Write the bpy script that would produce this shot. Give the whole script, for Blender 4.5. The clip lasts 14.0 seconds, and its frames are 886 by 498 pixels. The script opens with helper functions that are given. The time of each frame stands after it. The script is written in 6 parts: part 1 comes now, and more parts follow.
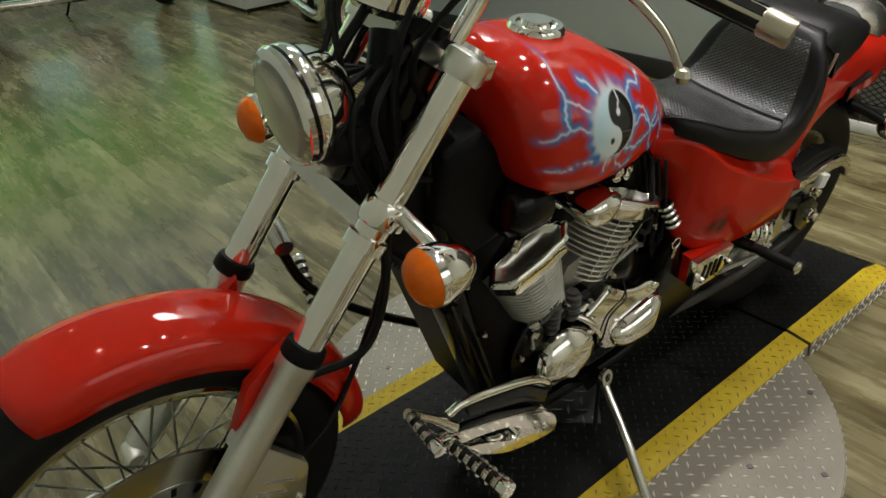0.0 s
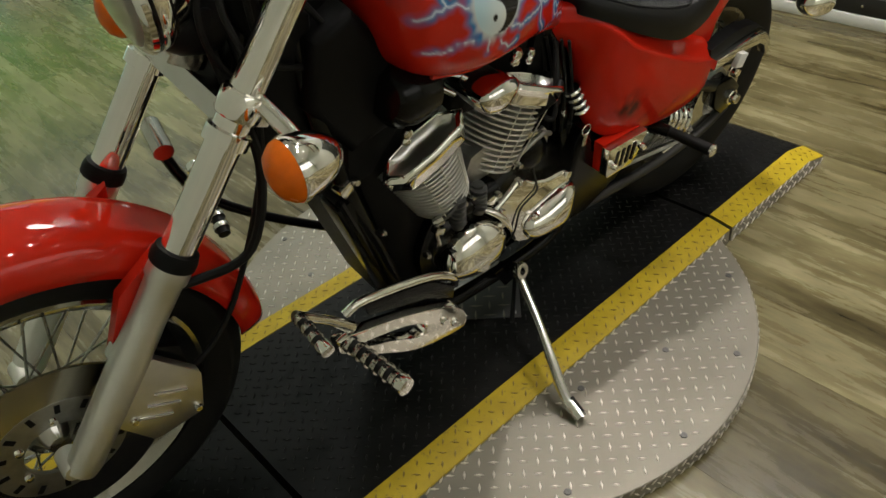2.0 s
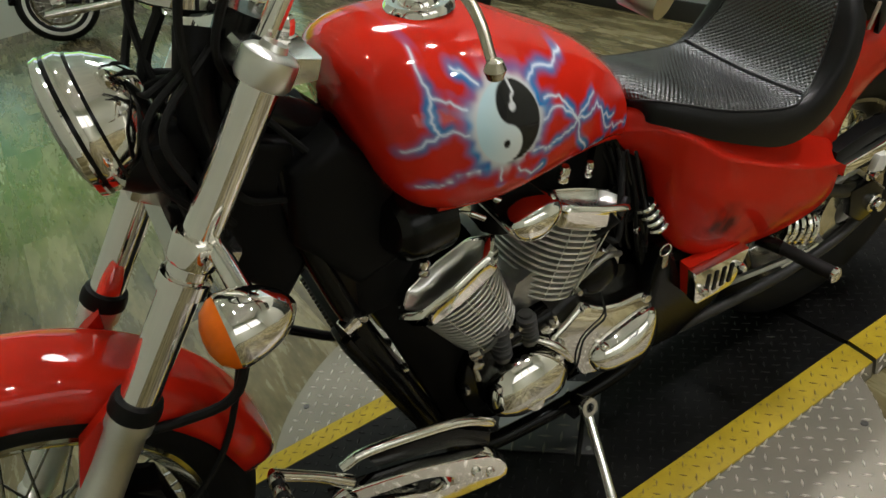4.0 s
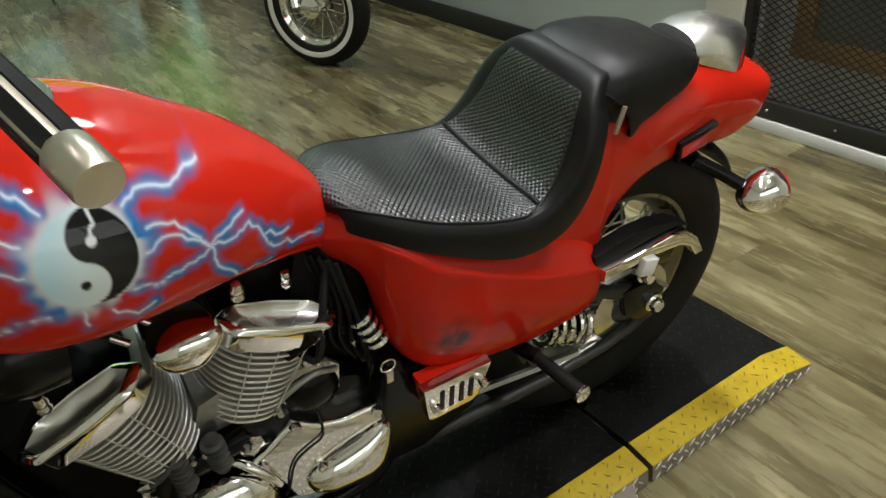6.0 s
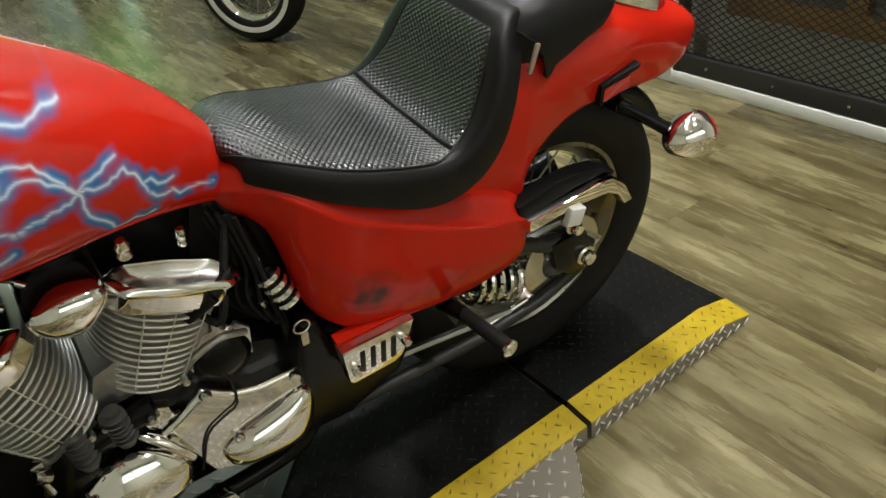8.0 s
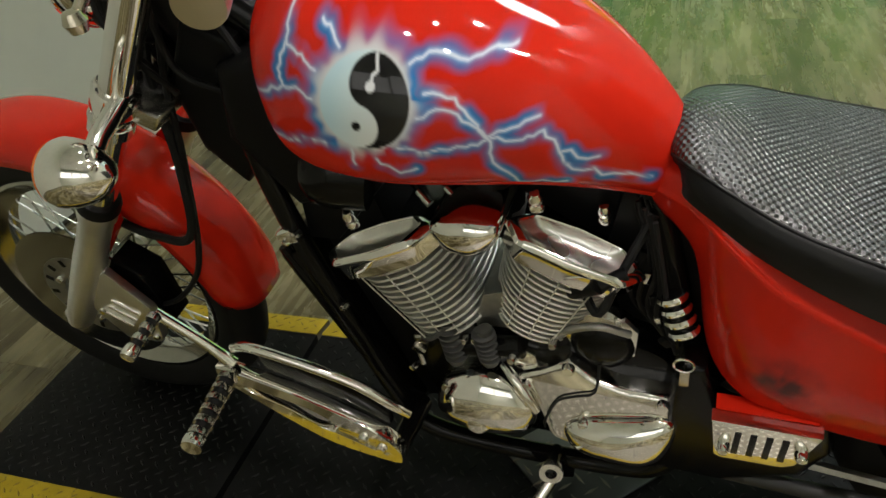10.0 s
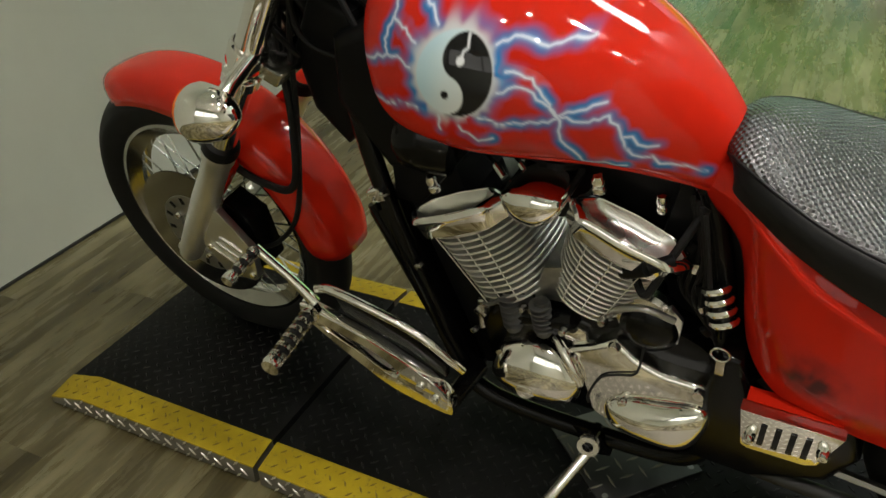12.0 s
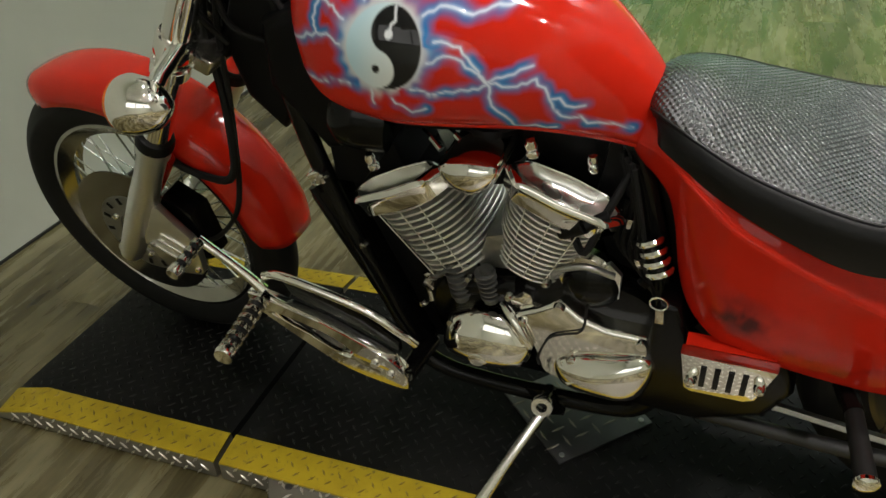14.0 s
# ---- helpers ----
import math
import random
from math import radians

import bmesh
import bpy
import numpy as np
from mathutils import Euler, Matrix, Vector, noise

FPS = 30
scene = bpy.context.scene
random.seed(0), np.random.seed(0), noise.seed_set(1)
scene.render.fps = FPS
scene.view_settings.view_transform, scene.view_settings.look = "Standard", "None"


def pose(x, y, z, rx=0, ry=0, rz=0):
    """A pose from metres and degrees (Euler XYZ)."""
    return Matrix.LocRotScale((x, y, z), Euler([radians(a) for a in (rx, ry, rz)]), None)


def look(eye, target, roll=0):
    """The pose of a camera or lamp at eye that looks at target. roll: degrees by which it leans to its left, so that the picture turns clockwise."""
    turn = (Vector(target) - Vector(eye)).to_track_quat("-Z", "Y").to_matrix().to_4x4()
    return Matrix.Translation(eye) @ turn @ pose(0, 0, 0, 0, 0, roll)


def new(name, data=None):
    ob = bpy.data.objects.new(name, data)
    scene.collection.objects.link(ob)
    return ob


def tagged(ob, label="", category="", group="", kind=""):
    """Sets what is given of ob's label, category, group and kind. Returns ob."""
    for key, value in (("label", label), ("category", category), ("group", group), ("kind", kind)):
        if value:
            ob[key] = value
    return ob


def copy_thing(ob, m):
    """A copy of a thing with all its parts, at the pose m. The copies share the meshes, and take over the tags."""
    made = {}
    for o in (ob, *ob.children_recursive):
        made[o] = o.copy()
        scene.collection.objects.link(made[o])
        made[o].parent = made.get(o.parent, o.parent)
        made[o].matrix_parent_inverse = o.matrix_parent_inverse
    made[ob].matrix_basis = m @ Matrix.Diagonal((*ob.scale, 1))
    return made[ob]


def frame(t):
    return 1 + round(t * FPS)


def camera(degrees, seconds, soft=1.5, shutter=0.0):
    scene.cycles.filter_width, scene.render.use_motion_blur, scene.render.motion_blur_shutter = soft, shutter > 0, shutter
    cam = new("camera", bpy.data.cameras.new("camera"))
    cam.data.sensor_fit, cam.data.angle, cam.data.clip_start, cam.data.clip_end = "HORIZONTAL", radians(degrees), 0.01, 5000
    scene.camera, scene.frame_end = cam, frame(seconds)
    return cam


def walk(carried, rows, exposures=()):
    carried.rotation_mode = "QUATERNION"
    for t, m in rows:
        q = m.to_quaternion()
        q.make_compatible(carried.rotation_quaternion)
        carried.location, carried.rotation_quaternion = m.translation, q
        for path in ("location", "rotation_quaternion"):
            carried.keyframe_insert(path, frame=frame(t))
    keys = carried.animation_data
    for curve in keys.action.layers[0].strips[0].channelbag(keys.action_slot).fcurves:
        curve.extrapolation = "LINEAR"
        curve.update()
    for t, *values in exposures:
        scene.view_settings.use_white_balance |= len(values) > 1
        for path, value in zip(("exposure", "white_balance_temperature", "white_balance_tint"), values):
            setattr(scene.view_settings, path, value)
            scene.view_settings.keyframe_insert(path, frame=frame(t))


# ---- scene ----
cam = camera(61.5, 14.0)
PATH = [
    (0, (-1.693, -0.7, 1.312), (-0.633, 0.664, 0.304), -3.9),
    (0.5, (-1.62, -0.742, 1.314), (-0.52, 0.587, 0.302), -3.3),
    (1, (-1.593, -0.756, 1.293), (-0.517, 0.534, 0.209), -4.7),
    (1.5, (-1.585, -0.755, 1.275), (-0.535, 0.502, 0.126), -5.6),
    (2, (-1.587, -0.757, 1.256), (-0.558, 0.454, 0.042), -5.4),
    (4.3, (-1.195, -0.721, 1.241), (-0.47, 0.832, 0.21), -11.5),
    (4.5, (-1.138, -0.695, 1.249), (-0.371, 0.799, 0.163), -12.7),
    (5, (-1.03, -0.702, 1.254), (-0.232, 0.787, 0.183), -12.4),
    (5.5, (-0.895, -0.731, 1.268), (-0.177, 0.813, 0.219), -9.0),
    (6, (-0.852, -0.745, 1.256), (0.03, 0.703, 0.194), -5.6),
    (6.5, (-0.807, -0.755, 1.224), (0.208, 0.584, 0.139), -2.6),
    (7, (-0.782, -0.76, 1.197), (0.282, 0.494, 0.059), -2.6),
    (7.5, (-0.787, -0.758, 1.192), (0.252, 0.55, 0.093), -5.5),
    (8, (-0.787, -0.768, 1.179), (0.158, 0.605, 0.074), -6.2),
    (8.5, (-0.742, -0.796, 1.184), (-0.215, 0.781, 0.073), -6.5),
    (9, (-0.656, -0.737, 1.175), (-0.443, 0.893, 0.036), -7.4),
    (9.2, (-0.63, -0.676, 1.176), (-0.594, 0.964, 0.032), -7.2),
    (11.3, (-0.41, -0.7, 1.186), (-1.333, 0.725, 0.128), -6.5),
    (11.5, (-0.418, -0.738, 1.191), (-1.279, 0.732, 0.143), -4.0),
    (12, (-0.446, -0.779, 1.188), (-1.24, 0.706, 0.108), -3.8),
    (12.5, (-0.457, -0.785, 1.173), (-1.188, 0.706, 0.059), -1.0),
    (13, (-0.448, -0.799, 1.165), (-1.094, 0.711, 0.023), -0.6),
    (13.5, (-0.438, -0.804, 1.166), (-1.073, 0.713, 0.028), -2.4),
    (14, (-0.429, -0.81, 1.175), (-1.089, 0.721, 0.07), -5.5),
]
walk(cam, [(t, look(eye, target, roll)) for t, eye, target, roll in PATH], [(0.0, -0.05, 6450, 10), (2.0, 0.0, 6650, 10), (4.5, 0.05, 6350, 10), (6.0, 0.17, 6250, 10), (6.6, 0.25, 6400, 10), (7.6, 0.28, 6450, 10), (8.6, 0.12, 6450, 10), (11.5, 0.10, 6750, 10), (14.0, 0.09, 6550, 10)])

# ---- light ----
world = bpy.data.worlds.new("world")
scene.world = world
world.use_nodes = True
world.node_tree.nodes["Background"].inputs[0].default_value = (0.75, 0.85, 1.0, 1)
world.node_tree.nodes["Background"].inputs[1].default_value = 0.5

CEIL = 4.6
LAMP_POWER = 67.0
VIEW = 1.5
# ceiling lamps; those at (-0.25, -3.50) and (1.96, 0.10) are added, unseen fill
LAMPS = [(0.30, -0.10, 0.13, 85, 1), (-0.35, -1.15, 0.21, 125, 1), (-1.40, 1.30, 0.05, 85, 1), (-1.60, 4.45, 0.16, 85, 1), (1.15, -1.60, 0.42, 80, 1), (1.20, 0.90, 0.42, 80, 1), (-0.25, -3.50, 0.75, 76, 1), (1.20, 3.40, 0.54, 170, 6.0), (0.90, 5.80, 0.20, 85, 1), (1.96, 0.10, 0.22, 120, 1)]
DAY = 1.6


# ---- geometry helpers ----
EX, EY, EZ = Vector((1, 0, 0)), Vector((0, 1, 0)), Vector((0, 0, 1))


def spline(pts, n, closed=False):
    """Catmull-Rom curve through pts, n steps per span."""
    P = [np.array(p, float) for p in pts]
    k = len(P)
    out = []
    for i in range(k if closed else k - 1):
        if closed:
            a, b, c, d = P[i - 1], P[i], P[(i + 1) % k], P[(i + 2) % k]
        else:
            b, c = P[i], P[i + 1]
            a = P[i - 1] if i else 2 * b - c
            d = P[i + 2] if i + 2 < k else 2 * c - b
        for j in range(n):
            t = j / n
            out.append(0.5 * (2 * b + (c - a) * t + (2 * a - 5 * b + 4 * c - d) * t * t + (3 * b - a - 3 * c + d) * t ** 3))
    if not closed:
        out.append(P[-1])
    return out


def loft(rings, close=True, caps=True):
    bm = bmesh.new()
    R = [[bm.verts.new(tuple(p)) for p in ring] for ring in rings]
    m = len(R[0])
    for a, b in zip(R, R[1:]):
        for i in range(m if close else m - 1):
            j = (i + 1) % m
            bm.faces.new((a[i], a[j], b[j], b[i]))
    if caps and close:
        bm.faces.new(R[0][::-1])
        bm.faces.new(R[-1])
    bmesh.ops.recalc_face_normals(bm, faces=bm.faces)
    return bm


def frame_of(d):
    d = Vector(d).normalized()
    u = d.orthogonal().normalized()
    return d, u, d.cross(u)


def tube(pts, r, seg=12, n=0, closed=False):
    """Round rod along pts; r a radius or one for each point; n > 0 smooths the way."""
    rr = r if isinstance(r, (list, tuple)) else [r] * len(pts)
    if n:
        q = spline([(*p, a) for p, a in zip(pts, rr)], n, closed)
        pts, rr = [Vector(v[:3]) for v in q], [float(v[3]) for v in q]
    pts = [Vector(p) for p in pts]
    k = len(pts)
    rings, u = [], None
    for i, p in enumerate(pts):
        if closed:
            d = (pts[(i + 1) % k] - pts[i - 1]).normalized()
        else:
            d = (pts[min(i + 1, k - 1)] - pts[max(i - 1, 0)]).normalized()
        u = d.orthogonal().normalized() if u is None else (u - d * u.dot(d)).normalized()
        v = d.cross(u)
        rings.append([p + rr[i] * (math.cos(a) * u + math.sin(a) * v) for a in [2 * math.pi * j / seg for j in range(seg)]])
    if closed:
        rings.append(rings[0])
        bm = loft(rings, True, False)
        bmesh.ops.remove_doubles(bm, verts=bm.verts, dist=1e-6)
        return bm
    return loft(rings)


def lathe(profile, origin, axis, seg=32, sx=1.0, sy=1.0):
    """Turned body: (radius, height along the axis) pairs."""
    d, u, v = frame_of(axis)
    o = Vector(origin)
    rings = [[o + d * h + max(r, 1e-4) * (sx * math.cos(a) * u + sy * math.sin(a) * v) for a in [2 * math.pi * j / seg for j in range(seg)]] for r, h in profile]
    return loft(rings)


def ring_body(profile, origin, axis, seg=48):
    """Turned ring with a closed profile of (radius, height)."""
    d, u, v = frame_of(axis)
    o = Vector(origin)
    rings = []
    for j in range(seg):
        a = 2 * math.pi * j / seg
        e = math.cos(a) * u + math.sin(a) * v
        rings.append([o + e * r + d * h for r, h in profile])
    rings.append(rings[0])
    bm = loft(rings, True, False)
    bmesh.ops.remove_doubles(bm, verts=bm.verts, dist=1e-6)
    bmesh.ops.recalc_face_normals(bm, faces=bm.faces)
    return bm


def box(c, s, bevel=0.0, rot=(0, 0, 0), seg=2):
    bm = bmesh.new()
    bmesh.ops.create_cube(bm, size=1.0)
    for v in bm.verts:
        v.co = Vector((v.co.x * s[0], v.co.y * s[1], v.co.z * s[2]))
    if bevel:
        bmesh.ops.bevel(bm, geom=bm.edges[:], offset=bevel, segments=seg, affect="EDGES", profile=0.6)
    bmesh.ops.transform(bm, matrix=pose(*c, *rot), verts=bm.verts)
    return bm


def slab(outline, y0, y1, bevel=0.004, seg=2, dome=0.0):
    """Plate with an outline in x and z, from y0 (the outer face) to y1."""
    bm = bmesh.new()
    a = [bm.verts.new((p[0], y0, p[1])) for p in outline]
    b = [bm.verts.new((p[0], y1, p[1])) for p in outline]
    k = len(a)
    top = bm.faces.new(a)
    bm.faces.new(b[::-1])
    for i in range(k):
        bm.faces.new((a[i], b[i], b[(i + 1) % k], a[(i + 1) % k]))
    bmesh.ops.recalc_face_normals(bm, faces=bm.faces)
    if bevel:
        bmesh.ops.bevel(bm, geom=list(top.edges), offset=bevel, segments=seg, affect="EDGES", profile=0.6)
    return bm


def dome_slab(outline, y0, y1, height, steps=5):
    """Plate whose outer face swells by height towards its middle."""
    P = np.array(outline, float)
    c = P.mean(0)
    rings = [[(p[0], y1, p[1]) for p in P]]
    for i in range(steps + 1):
        a = i / steps * math.pi / 2
        k = math.cos(a) * 0.985 + 0.015
        y = y0 + (-1 if y0 < y1 else 1) * height * math.sin(a)
        rings.append([(c[0] + (p[0] - c[0]) * k, y, c[1] + (p[1] - c[1]) * k) for p in P])
    return loft(rings)


def add(bm, *more):
    for o in more:
        me = bpy.data.meshes.new("tmp")
        o.to_mesh(me)
        o.free()
        bm.from_mesh(me)
        bpy.data.meshes.remove(me)
    return bm


def mesh_of(bm, name, angle=38):
    me = bpy.data.meshes.new(name)
    bm.to_mesh(me)
    bm.free()
    me.shade_smooth()
    me.set_sharp_from_angle(angle=radians(angle))
    return me


def part(name, bm, material, parent=None, label="", angle=38):
    ob = new(name, mesh_of(bm, name, angle))
    ob.data.materials.append(material)
    ob.parent = parent
    return tagged(ob, label)


def thing(name, m, label, category, group="", kind=""):
    ob = new(name)
    ob.empty_display_size = 0.1
    ob.matrix_world = m
    return tagged(ob, label, category, group, kind)


def piece(name, me, parent, m):
    ob = new(name, me)
    ob.parent = parent
    ob.matrix_local = m
    return ob


# ---- materials ----
class Nodes:
    def __init__(self, name):
        self.mat = bpy.data.materials.new(name)
        self.mat.use_nodes = True
        self.nt = self.mat.node_tree
        self.bsdf = self.nt.nodes["Principled BSDF"]

    def n(self, kind):
        return self.nt.nodes.new(kind)

    def l(self, a, b):
        self.nt.links.new(a, b)

    def coords(self, kind="Object", scale=(1, 1, 1), rot=(0, 0, 0)):
        c = self.n("ShaderNodeTexCoord")
        m = self.n("ShaderNodeMapping")
        m.inputs["Scale"].default_value = scale
        m.inputs["Rotation"].default_value = [radians(a) for a in rot]
        self.l(c.outputs[kind], m.inputs["Vector"])
        return m.outputs["Vector"]

    def noise(self, vec, scale, detail=4.0, rough=0.6):
        t = self.n("ShaderNodeTexNoise")
        t.inputs["Scale"].default_value, t.inputs["Detail"].default_value, t.inputs["Roughness"].default_value = scale, detail, rough
        self.l(vec, t.inputs["Vector"])
        return t.outputs["Fac"]

    def ramp(self, fac, stops):
        r = self.n("ShaderNodeValToRGB")
        e = r.color_ramp.elements
        while len(e) < len(stops):
            e.new(0.5)
        for q, (p, c) in zip(e, stops):
            q.position, q.color = p, (*c, 1) if len(c) == 3 else c
        self.l(fac, r.inputs["Fac"])
        return r.outputs["Color"]

    def mix(self, fac, a, b, mode="MIX"):
        m = self.n("ShaderNodeMix")
        m.data_type, m.blend_type = "RGBA", mode
        for sock, val in ((m.inputs[0], fac), (m.inputs[6], a), (m.inputs[7], b)):
            if hasattr(val, "links"):
                self.l(val, sock)
            elif isinstance(val, (tuple, list)):
                sock.default_value = (*val, 1) if len(val) == 3 else val
            else:
                sock.default_value = val
        return m.outputs[2]

    def math(self, op, a, b=0.0, clamp=False):
        m = self.n("ShaderNodeMath")
        m.operation, m.use_clamp = op, clamp
        for sock, val in zip(m.inputs, (a, b)):
            if hasattr(val, "links"):
                self.l(val, sock)
            else:
                sock.default_value = val
        return m.outputs[0]

    def bump(self, height, strength, dist=0.001):
        b = self.n("ShaderNodeBump")
        b.inputs["Strength"].default_value, b.inputs["Distance"].default_value = strength, dist
        self.l(height, b.inputs["Height"])
        self.l(b.outputs[0], self.bsdf.inputs["Normal"])
        return b

    def set(self, **kw):
        for k, v in kw.items():
            s = self.bsdf.inputs[k.replace("_", " ")]
            if hasattr(v, "links"):
                self.l(v, s)
            else:
                s.default_value = (*v, 1) if isinstance(v, tuple) and len(v) == 3 else v
        return self.mat


def plain(name, colour, rough, metal=0.0, vary=0.15, scale=30.0, bump=0.0, coat=0.0, rvary=0.1, **kw):
    """A surface of one colour with uneven tone, gloss and fine relief."""
    m = Nodes(name)
    v = m.coords()
    f = m.noise(v, scale)
    g = m.noise(v, scale * 0.17, 3.0)
    lo = tuple(c * (1 - vary) for c in colour)
    hi = tuple(min(1, c * (1 + vary)) for c in colour)
    fac = m.math("ADD", m.math("MULTIPLY", f, 0.5), m.math("MULTIPLY", g, 0.5))
    m.set(Base_Color=m.ramp(fac, [(0.3, lo), (0.7, hi)]), Metallic=metal, Coat_Weight=coat, Coat_Roughness=0.04)
    r = m.n("ShaderNodeMapRange")
    m.l(g, r.inputs[0])
    r.inputs[1].default_value, r.inputs[2].default_value = 0.3, 0.7
    r.inputs[3].default_value, r.inputs[4].default_value = max(0.02, rough - rvary * rough), rough + rvary * rough + 0.02
    m.set(Roughness=r.outputs[0])
    if bump:
        m.bump(f, bump)
    m.set(**kw)
    return m.mat


RED = plain("red_paint", (0.57, 0.018, 0.007), 0.5, vary=0.06, scale=9, coat=0.85, Specular_IOR_Level=0.0)
CHROME = plain("chrome", (0.92, 0.90, 0.86), 0.05, 1.0, vary=0.04, scale=14, rvary=0.5)
CHROME_DULL = plain("dull_chrome", (0.62, 0.60, 0.56), 0.16, 1.0, vary=0.1, scale=18, rvary=0.4)
ALU = plain("polished_aluminium", (0.85, 0.84, 0.80), 0.25, 1.0, vary=0.08, scale=24, rvary=0.3)
FORK_ALU = plain("satin_aluminium", (0.90, 0.89, 0.85), 0.40, 1.0, vary=0.06, scale=24, rvary=0.2)
CAST = plain("cast_aluminium", (0.44, 0.44, 0.43), 0.38, 1.0, vary=0.25, scale=60, bump=0.2)
BLACK = plain("black_enamel", (0.004, 0.004, 0.004), 0.18, vary=0.3, scale=12, Specular_IOR_Level=0.22)
BLACK_MATT = plain("black_plastic", (0.005, 0.005, 0.005), 0.45, vary=0.3, scale=40, bump=0.15, Specular_IOR_Level=0.14)
RUBBER = plain("rubber", (0.010, 0.010, 0.0095), 0.6, vary=0.3, scale=30, bump=0.1, Specular_IOR_Level=0.18)
SATIN = plain("satin_black_steel", (0.016, 0.016, 0.015), 0.46, vary=0.25, scale=25, bump=0.05)
DEEP = plain("deep_black_plastic", (0.006, 0.006, 0.006), 0.42, vary=0.3, scale=30, Specular_IOR_Level=0.10)
DARK_FIN = plain("dark_radiator_fins", (0.09, 0.09, 0.085), 0.4, 0.8, vary=0.2)
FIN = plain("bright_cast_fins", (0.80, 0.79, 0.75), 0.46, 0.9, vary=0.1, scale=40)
# GAPS has the shade between the cylinder fins in its colour
GAPS = plain("fin_shade_grey", (0.16, 0.16, 0.155), 0.6, 1.0, vary=0.25, scale=50)
AMBER = plain("amber_lens", (0.82, 0.155, 0.003), 0.25, vary=0.16, scale=55, bump=0.25, coat=0.15, Specular_IOR_Level=0.25)
RED_LENS = plain("red_lens", (0.55, 0.01, 0.012), 0.12, vary=0.1, scale=30, coat=0.8)
BRASS = plain("champagne_metal", (0.62, 0.57, 0.46), 0.26, 1.0, vary=0.1, scale=30, rvary=0.3)
WHITE_PAINT = plain("white_paint", (0.74, 0.74, 0.70), 0.5, vary=0.05, scale=5, bump=0.05)
WALL_PAINT = plain("wall_paint", (0.60, 0.61, 0.53), 0.6, vary=0.06, scale=3.5, bump=0.08)
# wall paint tinted cooler: bluish light on the partition put into the colour
PARTITION = plain("blue_lit_grey_paint", (0.54, 0.61, 0.62), 0.6, vary=0.06, scale=3.5, bump=0.08)
CEILING = plain("pale_ceiling", (0.74, 0.73, 0.69), 0.8, vary=0.2, scale=4)
PALE = plain("pale_sticker", (0.8, 0.8, 0.78), 0.5, vary=0.04)

# ---- floor and walls ----
def floor_material():
    m = Nodes("vinyl_planks")
    v = m.coords("Object", (1, 0.13, 1))
    info = m.n("ShaderNodeObjectInfo")
    geo = m.n("ShaderNodeNewGeometry")
    shift = m.n("ShaderNodeVectorMath")
    comb = m.n("ShaderNodeCombineXYZ")
    rnd = m.math("ADD", info.outputs["Random"], geo.outputs["Random Per Island"])
    m.l(m.math("MULTIPLY", rnd, 37.0), comb.inputs[0])
    m.l(m.math("MULTIPLY", rnd, 11.0), comb.inputs[1])
    m.l(v, shift.inputs[0])
    m.l(comb.outputs[0], shift.inputs[1])
    g = m.noise(shift.outputs[0], 15, 7, 0.68)
    w = m.noise(shift.outputs[0], 4.2, 3, 0.5)
    col = m.ramp(m.math("ADD", m.math("MULTIPLY", g, 0.55), m.math("MULTIPLY", w, 0.45)), [(0.37, (0.040, 0.031, 0.012)), (0.45, (0.098, 0.082, 0.038)), (0.54, (0.172, 0.150, 0.077)), (0.63, (0.262, 0.234, 0.132))])
    k = m.n("ShaderNodeTexVoronoi")
    k.inputs["Scale"].default_value = 3.2
    m.l(shift.outputs[0], k.inputs["Vector"])
    knot = m.ramp(k.outputs["Distance"], [(0.02, (0.22, 0.18, 0.11)), (0.11, (1, 1, 1))])
    tone = m.ramp(m.math("FRACT", m.math("MULTIPLY", rnd, 7.31)), [(0.0, (0.70, 0.68, 0.63)), (0.45, (0.92, 0.91, 0.88)), (1.0, (1.16, 1.16, 1.15))])
    col = m.mix(1.0, m.mix(0.8, col, knot, "MULTIPLY"), tone, "MULTIPLY")
    stain = m.ramp(m.noise(m.coords("Object", (1, 0.35, 1)), 9, 4, 0.6), [(0.38, (0.58, 0.55, 0.46)), (0.58, (1.08, 1.08, 1.06))])
    col = m.mix(0.9, col, stain, "MULTIPLY")
    r = m.ramp(g, [(0.3, (0.22, 0.22, 0.22)), (0.7, (0.32, 0.32, 0.32))])
    m.set(Base_Color=col, Roughness=r)
    m.bump(g, 0.06, 0.0005)
    return m.mat


FLOOR = floor_material()
X0, X1, Y0, Y1 = -2.42, 1.66, -4.6, 7.2
floor = part("floor", box(((X0 + X1) / 2 + 0.3, (Y0 + Y1) / 2, -0.053), (X1 - X0 + 0.9, Y1 - Y0 + 0.4, 0.1)), BLACK_MATT)
tagged(floor, "brown grey wood-look vinyl plank floor", "floor", kind="structure")

tagged(part("wall_west", box((X0 - 0.06, (Y0 + Y1) / 2, CEIL / 2), (0.12, Y1 - Y0 + 0.24, CEIL)), WALL_PAINT), "plain pale grey painted wall", "wall", kind="structure")
tagged(part("wall_east", box((X1 + 0.56, (Y0 + Y1) / 2, CEIL / 2), (0.12, Y1 - Y0 + 0.24, CEIL)), WALL_PAINT), "plain pale painted wall", "wall", kind="structure")
# height of the added south window, set high to light the tops
SZ0, SZ1 = 1.90, 3.70
for nm, z0, z1 in (("wall_south_low", 0.0, SZ0), ("wall_south_top", SZ1, CEIL)):
    tagged(part(nm, box(((X0 + X1) / 2, Y0 - 0.06, (z0 + z1) / 2), (X1 - X0 + 1.2, 0.12, z1 - z0)), WALL_PAINT), "plain pale painted wall round the added south window", "wall", kind="structure")
